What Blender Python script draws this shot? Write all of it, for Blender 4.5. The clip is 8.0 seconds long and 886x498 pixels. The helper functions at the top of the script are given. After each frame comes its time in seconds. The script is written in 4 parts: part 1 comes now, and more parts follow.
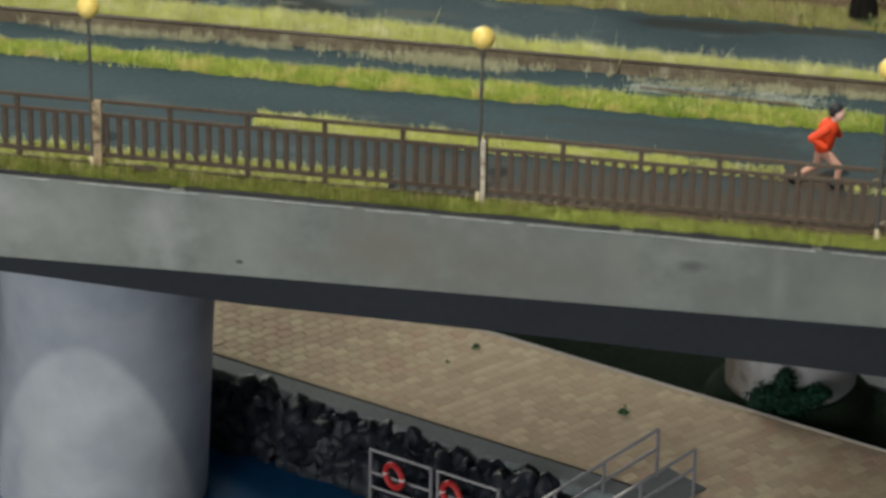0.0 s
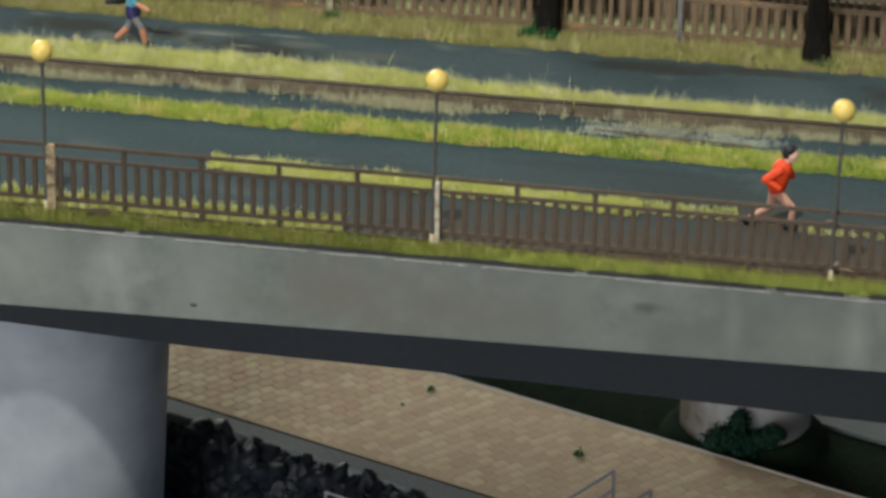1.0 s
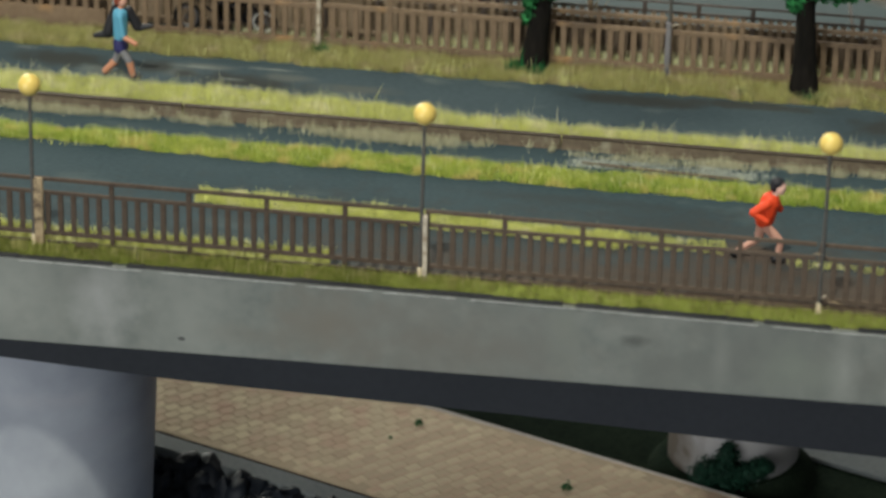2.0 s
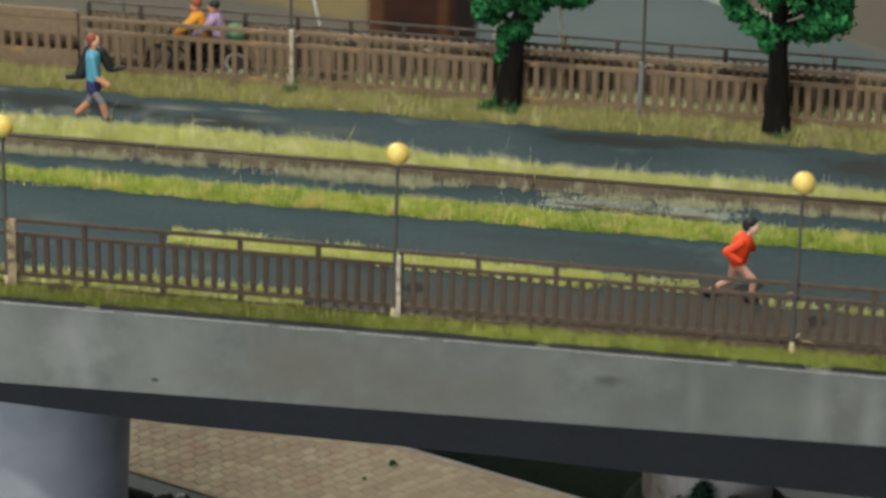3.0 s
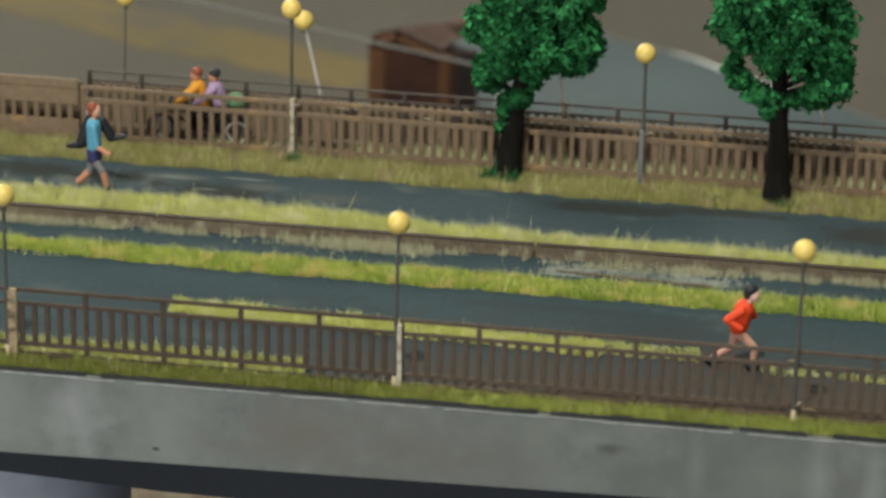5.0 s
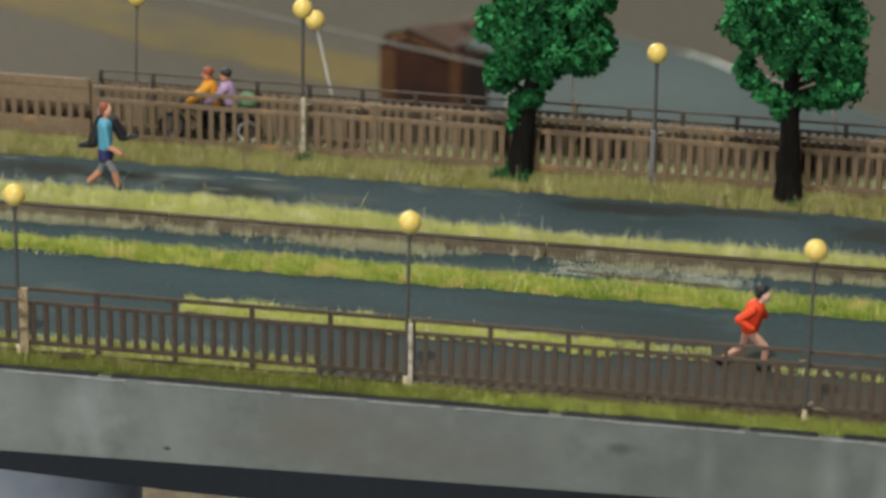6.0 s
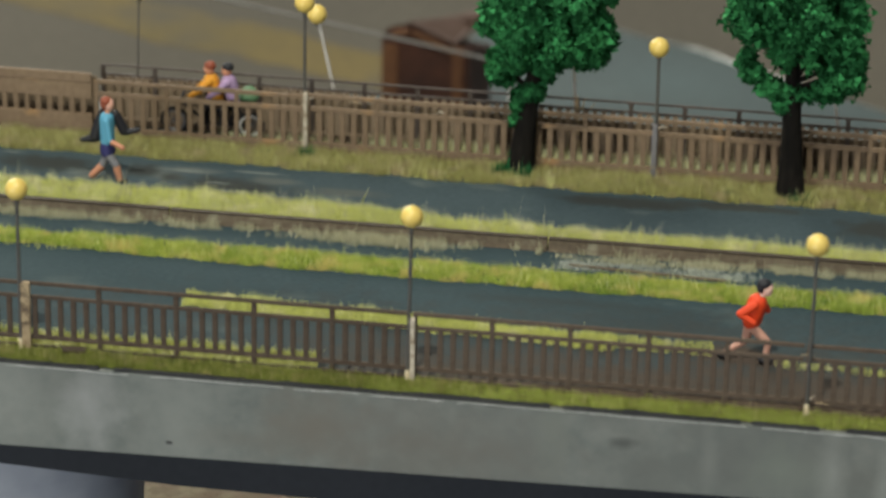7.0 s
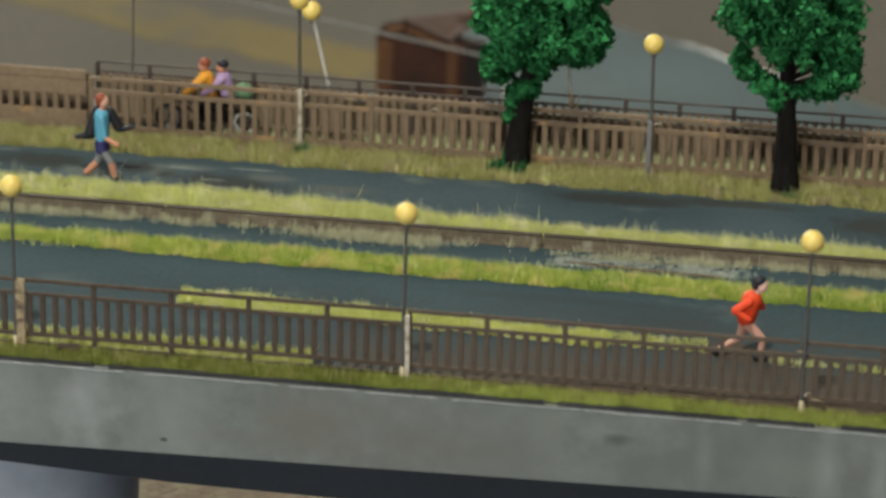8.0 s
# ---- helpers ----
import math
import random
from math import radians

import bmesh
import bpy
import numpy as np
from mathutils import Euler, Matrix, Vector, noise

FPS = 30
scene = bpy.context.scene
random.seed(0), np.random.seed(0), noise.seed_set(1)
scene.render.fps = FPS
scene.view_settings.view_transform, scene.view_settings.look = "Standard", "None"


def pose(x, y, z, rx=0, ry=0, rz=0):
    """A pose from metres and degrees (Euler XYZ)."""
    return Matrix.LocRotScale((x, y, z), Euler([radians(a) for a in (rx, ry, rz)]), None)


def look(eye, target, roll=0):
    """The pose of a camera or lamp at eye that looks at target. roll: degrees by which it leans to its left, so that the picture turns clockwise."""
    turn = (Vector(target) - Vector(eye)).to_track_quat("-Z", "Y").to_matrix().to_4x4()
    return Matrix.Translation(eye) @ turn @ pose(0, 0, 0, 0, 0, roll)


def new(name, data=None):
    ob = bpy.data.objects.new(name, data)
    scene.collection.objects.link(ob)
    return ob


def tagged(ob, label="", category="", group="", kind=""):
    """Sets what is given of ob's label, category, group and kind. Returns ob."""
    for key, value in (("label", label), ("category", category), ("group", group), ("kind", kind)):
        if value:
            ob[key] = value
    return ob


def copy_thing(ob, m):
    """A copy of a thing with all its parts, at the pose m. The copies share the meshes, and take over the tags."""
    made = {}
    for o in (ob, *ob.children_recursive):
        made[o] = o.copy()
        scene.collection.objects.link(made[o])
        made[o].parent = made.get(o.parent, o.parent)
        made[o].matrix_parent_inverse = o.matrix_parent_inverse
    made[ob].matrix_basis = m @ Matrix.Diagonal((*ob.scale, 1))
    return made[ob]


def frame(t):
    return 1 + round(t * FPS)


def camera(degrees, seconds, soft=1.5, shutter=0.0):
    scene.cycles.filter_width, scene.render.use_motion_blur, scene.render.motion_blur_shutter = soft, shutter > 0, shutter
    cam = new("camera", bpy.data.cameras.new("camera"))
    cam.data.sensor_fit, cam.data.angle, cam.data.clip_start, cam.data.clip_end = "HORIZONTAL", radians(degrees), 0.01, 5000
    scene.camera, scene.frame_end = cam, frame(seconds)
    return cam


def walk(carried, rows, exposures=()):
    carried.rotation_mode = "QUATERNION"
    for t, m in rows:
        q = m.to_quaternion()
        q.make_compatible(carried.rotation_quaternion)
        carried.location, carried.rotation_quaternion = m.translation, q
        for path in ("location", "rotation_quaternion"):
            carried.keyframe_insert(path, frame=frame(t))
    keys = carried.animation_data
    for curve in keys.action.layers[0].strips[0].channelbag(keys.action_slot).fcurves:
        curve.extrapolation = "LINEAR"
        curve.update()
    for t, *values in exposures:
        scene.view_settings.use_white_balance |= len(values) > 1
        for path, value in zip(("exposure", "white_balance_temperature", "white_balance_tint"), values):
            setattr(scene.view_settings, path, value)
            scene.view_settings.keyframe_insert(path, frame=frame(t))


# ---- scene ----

# A model landscape in 1:87: lengths below are millimetres, turned into metres when a mesh is linked.
MM = 0.001
EYE = (0.10507, -0.67069, 0.33874)

cam = camera(13.755, 8.0, soft=2.8)
cam.data.dof.use_dof = True
cam.data.dof.focus_distance = 0.80
cam.data.dof.aperture_fstop = 19.0


def aim(yaw, pitch, roll):
    """The camera on its stand, turned left by yaw and down by pitch."""
    y, p = radians(yaw), radians(pitch)
    way = Vector((-math.sin(y) * math.cos(p), math.cos(y) * math.cos(p), -math.sin(p)))
    return look(EYE, Vector(EYE) + way, roll)


PATH = [
    (0.0, 9.533, 27.272, 0.985), (0.5, 9.116, 26.912, 1.050), (1.0, 8.751, 26.597, 1.130), (1.5, 8.684, 26.352, 1.152),
    (3.0, 8.104, 25.437, 1.200), (3.5, 7.989, 25.131, 1.205), (4.0, 8.011, 24.774, 1.190), (4.5, 8.053, 24.379, 1.133),
    (6.0, 8.333, 24.380, 1.019), (6.5, 8.378, 24.432, 1.019), (7.0, 8.364, 24.470, 1.010), (7.5, 8.331, 24.496, 1.025),
    (8.0, 8.274, 24.518, 1.033)]
walk(cam, [(t, aim(a, b, c)) for t, a, b, c in PATH], [(0.0, -0.08), (0.5, -0.13), (1.0, -0.09), (1.5, -0.07), (3.0, -0.08), (4.5, -0.11), (8.0, -0.13)])

# ---- light: a hall with two lamps high over the model; a wide fill behind and one in front are added ----
world = bpy.data.worlds.new("hall")
scene.world = world
world.use_nodes = True
world.node_tree.nodes["Background"].inputs[0].default_value = (0.96, 0.97, 0.96, 1)
world.node_tree.nodes["Background"].inputs[1].default_value = 0.30


def lamp(name, kind, eye, target, power, size, color):
    data = bpy.data.lights.new(name, kind)
    data.energy, data.color = power, color
    if kind == "AREA":
        data.size = size
    else:
        data.shadow_soft_size = size
    ob = new(name, data)
    ob.matrix_world = look(eye, target)
    return ob


lamp("hall_lamp", "AREA", (-0.06, -0.60, 1.50), (0, 0.05, 0), 23.5, 0.06, (0.97, 0.965, 0.82))
lamp("ceiling_light", "AREA", (-0.75, 0.62, 1.52), (0, 0.07, 0), 8.0, 0.26, (0.97, 0.965, 0.82))
# two low fills, added to brighten the quay, piers and girder
lamp("rear_fill", "AREA", (-1.10, 1.85, 0.76), (0.05, 0.05, -0.05), 36.0, 1.2, (0.97, 0.97, 0.86))
lamp("front_fill", "AREA", (-0.72, -1.55, 0.30), (0, 0.02, -0.06), 18.0, 0.8, (0.96, 0.97, 0.93))


# ---- materials ----
def links_of(name):
    m = bpy.data.materials.new(name)
    m.use_nodes = True
    return m, m.node_tree.nodes, m.node_tree.links, m.node_tree.nodes["Principled BSDF"]


def surface(name, a, b, grain=900, stain=60, rough=0.8, bump=0.15, metal=0.0, dirt=None, dirt_at=(0.55, 0.7), vary="", gloss=0.4, stretch=(1, 1, 1), patches=(), share=0.65, tip=None):
    """A surface of two tones at grain size, with wider stains, a fine relief, and a chance variation by piece or by island."""
    m, n, l, out = links_of(name)
    co = n.new("ShaderNodeTexCoord")
    mp = n.new("ShaderNodeMapping")
    mp.inputs["Scale"].default_value = stretch
    l.new(co.outputs["Object"], mp.inputs["Vector"])
    fine, wide = n.new("ShaderNodeTexNoise"), n.new("ShaderNodeTexNoise")
    for node, scale, detail in ((fine, grain, 6), (wide, stain, 4)):
        node.inputs["Scale"].default_value, node.inputs["Detail"].default_value = scale, detail
        l.new(mp.outputs[0], node.inputs["Vector"])
    blend = n.new("ShaderNodeMix")
    blend.data_type = "RGBA"
    blend.inputs["A"].default_value, blend.inputs["B"].default_value = (*a, 1), (*b, 1)
    add = n.new("ShaderNodeMath")
    add.operation = "ADD"
    l.new(fine.outputs["Fac"], add.inputs[0])
    l.new(wide.outputs["Fac"], add.inputs[1])
    spread = n.new("ShaderNodeMapRange")
    spread.inputs["From Min"].default_value, spread.inputs["From Max"].default_value = 0.72, 1.28
    l.new(add.outputs[0], spread.inputs["Value"])
    fac = spread.outputs[0]
    if vary:
        src = n.new("ShaderNodeObjectInfo" if vary == "object" else "ShaderNodeNewGeometry")
        port = src.outputs["Random" if vary == "object" else "Random Per Island"]
        mean = n.new("ShaderNodeMix")
        mean.inputs["Factor"].default_value = share
        l.new(fac, mean.inputs["A"])
        l.new(port, mean.inputs["B"])
        fac = mean.outputs["Result"]
    l.new(fac, blend.inputs["Factor"])
    color = blend.outputs["Result"]
    if dirt:
        spots = n.new("ShaderNodeTexNoise")
        spots.inputs["Scale"].default_value, spots.inputs["Detail"].default_value = stain * 2.3, 7
        l.new(mp.outputs[0], spots.inputs["Vector"])
        edge = n.new("ShaderNodeMapRange")
        edge.inputs["From Min"].default_value, edge.inputs["From Max"].default_value = dirt_at
        l.new(spots.outputs["Fac"], edge.inputs["Value"])
        over = n.new("ShaderNodeMix")
        over.data_type = "RGBA"
        over.inputs["B"].default_value = (*dirt, 1)
        l.new(edge.outputs[0], over.inputs["Factor"])
        l.new(color, over.inputs["A"])
        color = over.outputs["Result"]
    if tip:
        # fibres bleach towards their tips: tone, and the heights (metres) between which they turn
        tone, low, high = tip
        split = n.new("ShaderNodeSeparateXYZ")
        l.new(co.outputs["Object"], split.inputs[0])
        rise = n.new("ShaderNodeMapRange")
        rise.inputs["From Min"].default_value, rise.inputs["From Max"].default_value, rise.inputs["To Max"].default_value = low, high, 0.75
        l.new(split.outputs["Z"], rise.inputs["Value"])
        over = n.new("ShaderNodeMix")
        over.data_type = "RGBA"
        over.inputs["B"].default_value = (*tone, 1)
        l.new(rise.outputs[0], over.inputs["Factor"])
        l.new(color, over.inputs["A"])
        color = over.outputs["Result"]
    torn = None
    if patches:
        torn = n.new("ShaderNodeTexNoise")
        torn.inputs["Scale"].default_value, torn.inputs["Detail"].default_value = 230, 5
        l.new(co.outputs["Object"], torn.inputs["Vector"])
    for centre, size, tone, soft in patches:
        # a patch of its own shape: a ragged oval (metres), for stains and painted light alike
        far = n.new("ShaderNodeMapping")
        far.vector_type = "TEXTURE"
        far.inputs["Location"].default_value, far.inputs["Scale"].default_value = centre, size
        l.new(co.outputs["Object"], far.inputs["Vector"])
        reach = n.new("ShaderNodeVectorMath")
        reach.operation = "LENGTH"
        l.new(far.outputs[0], reach.inputs[0])
        rag = n.new("ShaderNodeMath")
        rag.operation = "MULTIPLY_ADD"
        rag.inputs[1].default_value = 0.9
        l.new(wide.outputs["Fac"], rag.inputs[0])
        l.new(reach.outputs["Value"], rag.inputs[2])
        tear = n.new("ShaderNodeMath")
        tear.operation = "MULTIPLY_ADD"
        tear.inputs[1].default_value = 1.1
        l.new(torn.outputs["Fac"], tear.inputs[0])
        l.new(rag.outputs[0], tear.inputs[2])
        fade = n.new("ShaderNodeMapRange")
        fade.inputs["From Min"].default_value, fade.inputs["From Max"].default_value = 2.0, 2.0 - soft
        l.new(tear.outputs[0], fade.inputs["Value"])
        over = n.new("ShaderNodeMix")
        over.data_type = "RGBA"
        over.inputs["B"].default_value = (*tone, 1)
        l.new(fade.outputs[0], over.inputs["Factor"])
        l.new(color, over.inputs["A"])
        color = over.outputs["Result"]
    l.new(color, out.inputs["Base Color"])
    out.inputs["Roughness"].default_value, out.inputs["Metallic"].default_value = rough, metal
    out.inputs["Specular IOR Level"].default_value = gloss
    if bump:
        relief = n.new("ShaderNodeBump")
        relief.inputs["Strength"].default_value, relief.inputs["Distance"].default_value = bump, 0.0004
        l.new(fine.outputs["Fac"], relief.inputs["Height"])
        l.new(relief.outputs[0], out.inputs["Normal"])
    return m


# fascia stains; their tones also paint the light's falloff, paler left, darker right
STREAKS = [((x, -0.0074, z), (w, 0.01, h), (c * 0.95, c, c * 0.92), 1.3) for x, z, w, h, c in (
    (-0.090, -0.009, 0.030, 0.017, 0.232), (-0.047, -0.012, 0.013, 0.02, 0.215), (-0.012, -0.007, 0.02, 0.008, 0.135), (0.022, -0.012, 0.012, 0.016, 0.145),
    (0.071, -0.007, 0.032, 0.016, 0.120), (0.088, -0.009, 0.004, 0.012, 0.235), (0.099, -0.01, 0.003, 0.013, 0.235), (-0.07, -0.004, 0.012, 0.006, 0.14), (0.050, -0.013, 0.014, 0.011, 0.125))]
SMEARS = [((x, -0.0074, z), (w, 0.01, h), c, 1.2) for x, z, w, h, c in (
    (-0.018, -0.009, 0.016, 0.011, (0.142, 0.129, 0.106)), (0.004, -0.011, 0.036, 0.014, (0.132, 0.127, 0.111)), (0.078, -0.010, 0.010, 0.009, (0.155, 0.172, 0.149)), (-0.066, -0.009, 0.008, 0.013, (0.244, 0.251, 0.244)),
    (0.031, -0.005, 0.005, 0.014, (0.155, 0.165, 0.145)), (0.063, -0.009, 0.0024, 0.014, (0.160, 0.168, 0.155)), (-0.101, -0.007, 0.010, 0.013, (0.251, 0.257, 0.251)), (-0.034, -0.013, 0.014, 0.004, (0.139, 0.139, 0.122)))]
CONCRETE = surface("painted_concrete", (0.114, 0.128, 0.119), (0.168, 0.177, 0.162), 320, 30, 0.7, 0.05, dirt=(0.125, 0.128, 0.115), dirt_at=(0.55, 0.85), stretch=(1, 1, 1),
                   patches=STREAKS + [((0.0448, -0.0074, -0.0065), (0.0042, 0.01, 0.0019), (0.085, 0.09, 0.083), 0.7), ((-0.0494, -0.0074, -0.0155), (0.0009, 0.01, 0.0005), (0.05, 0.05, 0.05), 0.5)] + SMEARS)
# pale streaks first; the last two patches paint shade on the pier's flanks
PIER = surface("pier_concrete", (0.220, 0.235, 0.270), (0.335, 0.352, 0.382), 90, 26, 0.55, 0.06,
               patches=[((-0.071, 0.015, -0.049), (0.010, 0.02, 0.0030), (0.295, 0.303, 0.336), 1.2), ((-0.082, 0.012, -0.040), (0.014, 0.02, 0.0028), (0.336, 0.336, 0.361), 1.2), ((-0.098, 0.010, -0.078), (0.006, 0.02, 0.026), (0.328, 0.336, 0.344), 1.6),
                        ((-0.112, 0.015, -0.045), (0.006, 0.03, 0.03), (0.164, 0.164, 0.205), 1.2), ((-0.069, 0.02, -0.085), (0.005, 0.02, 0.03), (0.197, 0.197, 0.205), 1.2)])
# the brown patch paints the shaded left side of the round pier
PIER_REAR = surface("rear_pier_concrete", (0.225, 0.225, 0.236), (0.322, 0.322, 0.326), 90, 26, 0.55, 0.06, patches=[((0.0460, 0.080, -0.070), (0.0105, 0.05, 0.06), (0.105, 0.090, 0.074), 0.6)])
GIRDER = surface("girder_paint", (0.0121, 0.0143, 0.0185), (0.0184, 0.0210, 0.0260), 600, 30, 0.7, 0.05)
ASPHALT = surface("asphalt", (0.025, 0.0435, 0.0515), (0.043, 0.0645, 0.0735), 1500, 45, 0.9, 0.25, gloss=0.15, dirt=(0.08, 0.10, 0.10), dirt_at=(0.58, 0.8), stretch=(0.5, 1, 1),
                  # brown bands along the railing, then a brown oval under the running figurine
                  patches=[((0.090, 0.004, 0), (0.220, 0.042, 0.1), (0.044, 0.043, 0.040), 0.9), ((0.120, 0.000, 0), (0.195, 0.025, 0.1), (0.072, 0.053, 0.040), 0.9), ((0.068, 0.0235, 0), (0.0125, 0.0055, 0.1), (0.062, 0.046, 0.036), 0.6), ((0.030, 0.043, 0), (0.04, 0.003, 0.1), (0.032, 0.043, 0.046), 1.0)])
# scuffed patches on the far path, pale scratches, and tree-crown shadows painted as dark ovals (x from 0.034)
WEAR_AND_SHADOW = [((px, py, 0), (pw, ph, 0.1), (tone * 0.92, tone * 1.05, tone), 0.6) for px, py, pw, ph, tone in (
    (-0.073, 0.0945, 0.0060, 0.0050, 0.085), (-0.057, 0.0910, 0.0170, 0.0075, 0.034), (-0.101, 0.0965, 0.0160, 0.0060, 0.034), (-0.079, 0.0960, 0.0060, 0.0060, 0.034), (-0.090, 0.0915, 0.0060, 0.0040, 0.095), (-0.047, 0.0960, 0.0080, 0.0030, 0.085), (-0.068, 0.0985, 0.0090, 0.0022, 0.10),
    (-0.030, 0.0925, 0.0120, 0.0030, 0.075), (0.034, 0.0990, 0.019, 0.0036, 0.031), (0.058, 0.1010, 0.024, 0.0030, 0.037), (0.095, 0.0945, 0.017, 0.0075, 0.038), (0.116, 0.0940, 0.026, 0.0080, 0.040), (-0.0715, 0.0940, 0.0035, 0.0034, 0.036))]
WEAR_AND_SHADOW += [((px, py, 0), (pw, ph, 0.1), (0.15, 0.168, 0.155), 0.6) for px, py, pw, ph in ((-0.052, 0.1000, 0.008, 0.0006), (-0.060, 0.0925, 0.004, 0.0005), (-0.069, 0.098, 0.006, 0.0008), (-0.111, 0.1015, 0.004, 0.0005), (-0.056, 0.0885, 0.006, 0.0005))]
ASPHALT_FAR = surface("worn_asphalt", (0.0285, 0.0458, 0.0545), (0.050, 0.072, 0.0825), 1300, 40, 0.85, 0.25, gloss=0.2, dirt=(0.12, 0.14, 0.13), dirt_at=(0.58, 0.8), stretch=(0.5, 1, 1),
                      patches=WEAR_AND_SHADOW)
GRASS_OLIVE = surface("olive_grass", (0.12, 0.145, 0.026), (0.30, 0.33, 0.074), 500, 90, 0.9, 0, vary="island", gloss=0.1, share=0.4, dirt=(0.42, 0.36, 0.15), dirt_at=(0.58, 0.74), tip=((0.40, 0.39, 0.15), 0.0010, 0.0028))
GRASS_LIME = surface("lime_verge_grass", (0.22, 0.26, 0.048), (0.48, 0.55, 0.13), 500, 80, 0.9, 0, vary="island", gloss=0.1, share=0.35, dirt=(0.16, 0.19, 0.03), dirt_at=(0.52, 0.70), tip=((0.52, 0.53, 0.17), 0.0008, 0.0024))
GRASS_BRIGHT = surface("bright_grass", (0.221, 0.345, 0.048), (0.598, 0.636, 0.140), 500, 70, 0.9, 0, vary="island", gloss=0.1, share=0.22, dirt=(0.651, 0.572, 0.200), dirt_at=(0.50, 0.62), tip=((0.861, 0.837, 0.340), 0.0010, 0.0024))
GRASS_PALE = surface("pale_grass", (0.473, 0.503, 0.135), (0.809, 0.822, 0.310), 500, 80, 0.9, 0, vary="island", gloss=0.1, share=0.45, dirt=(0.819, 0.784, 0.480), dirt_at=(0.52, 0.70), tip=((0.880, 0.880, 0.520), 0.0010, 0.0030))
GRASS_VERGE = surface("verge_grass", (0.29, 0.27, 0.09), (0.50, 0.47, 0.19), 500, 80, 0.9, 0, vary="island", gloss=0.1, share=0.45, dirt=(0.46, 0.37, 0.21), dirt_at=(0.52, 0.70), tip=((0.60, 0.57, 0.32), 0.0010, 0.0030))
GRASS_DRY = surface("dry_tufts", (0.40, 0.38, 0.25), (0.64, 0.62, 0.44), 500, 60, 0.9, 0, vary="island", gloss=0.1)
GRASS_GAP = surface("bleached_gap_grass", (0.56, 0.57, 0.32), (0.80, 0.80, 0.54), 500, 60, 0.9, 0, vary="island", gloss=0.1)
GRASS_ASH = surface("ash_tufts", (0.34, 0.37, 0.32), (0.68, 0.71, 0.64), 500, 60, 0.9, 0, vary="island", gloss=0.1)
FENCE_BACK = surface("mid_brown_fence_plastic", (0.18, 0.132, 0.088), (0.26, 0.196, 0.134), 900, 90, 0.6, 0.05)
FENCE_RAIL = surface("dark_brown_rail_plastic", (0.055, 0.042, 0.036), (0.085, 0.066, 0.056), 900, 90, 0.6, 0.05)
SHADE = surface("gap_shade_board", (0.080, 0.058, 0.036), (0.140, 0.102, 0.064), 600, 60, 0.8, 0.05)
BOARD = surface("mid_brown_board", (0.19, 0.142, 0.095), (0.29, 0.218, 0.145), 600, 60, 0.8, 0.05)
FENCE = surface("brown_fence_plastic", (0.055, 0.040, 0.030), (0.088, 0.066, 0.050), 900, 90, 0.8, 0.05, gloss=0.15)
FENCE_MUDDY = surface("muddy_brown_fence_plastic", (0.072, 0.054, 0.041), (0.112, 0.085, 0.065), 900, 60, 0.85, 0.1, gloss=0.1)
FENCE_FAR = surface("tan_brown_fence_plastic", (0.145, 0.098, 0.060), (0.215, 0.150, 0.095), 900, 40, 0.65, 0.05, dirt=(0.34, 0.20, 0.09), dirt_at=(0.60, 0.75))
STAKE = surface("worn_tan_wood", (0.20, 0.14, 0.08), (0.42, 0.33, 0.20), 700, 160, 0.8, 0.2, dirt=(0.10, 0.07, 0.045), dirt_at=(0.5, 0.6))
STAKE_PALE = surface("bleached_wood", (0.34, 0.29, 0.22), (0.58, 0.52, 0.42), 700, 160, 0.8, 0.2, dirt=(0.20, 0.15, 0.10), dirt_at=(0.52, 0.66))
POLE = surface("grey_pole_metal", (0.075, 0.07, 0.065), (0.11, 0.105, 0.095), 900, 120, 0.5, 0.0, metal=0.3)
POLE_PALE = surface("bare_steel_pole", (0.48, 0.46, 0.43), (0.60, 0.58, 0.55), 900, 120, 0.5, 0.0, metal=0.1)
CREAM = surface("cream_glue", (0.55, 0.45, 0.28), (0.7, 0.62, 0.45), 800, 200, 0.6, 0.1)
GLOBE = surface("yellow_globe", (0.64, 0.45, 0.10), (0.72, 0.54, 0.15), 300, 100, 0.38, 0.0, gloss=0.5)
MUD = surface("brown_mud", (0.060, 0.043, 0.031), (0.095, 0.070, 0.052), 700, 80, 0.95, 0.5, gloss=0.08)
MUD_FIBRE = surface("muddy_fibres", (0.10, 0.072, 0.042), (0.20, 0.15, 0.085), 500, 80, 0.9, 0, vary="island", gloss=0.1)
RAIL = surface("rusty_brown_rail", (0.105, 0.080, 0.056), (0.19, 0.15, 0.105), 800, 70, 0.7, 0.15, dirt=(0.30, 0.28, 0.20), dirt_at=(0.6, 0.75))
RAIL_HEAD = surface("dark_brown_rail_head", (0.0372, 0.02604, 0.01736), (0.062, 0.0465, 0.031), 800, 70, 0.7, 0.1)
BLACK = surface("black_gap", (0.012, 0.013, 0.015), (0.03, 0.03, 0.03), 800, 80, 0.8, 0)
SLIVER = surface("white_edge_sliver", (0.26, 0.27, 0.26), (0.52, 0.52, 0.50), 800, 80, 0.8, 0)
BARK = surface("dark_bark", (0.00372, 0.00341, 0.0031), (0.0124, 0.01054, 0.00868), 700, 150, 0.9, 0.6, gloss=0.12, stretch=(1, 1, 0.35))
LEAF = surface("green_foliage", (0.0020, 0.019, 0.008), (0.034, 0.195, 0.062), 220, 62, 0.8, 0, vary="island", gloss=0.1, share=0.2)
LEAF_LIT = surface("lit_green_foliage", (0.020, 0.140, 0.046), (0.056, 0.300, 0.098), 220, 70, 0.8, 0, vary="island", gloss=0.1, share=0.3)
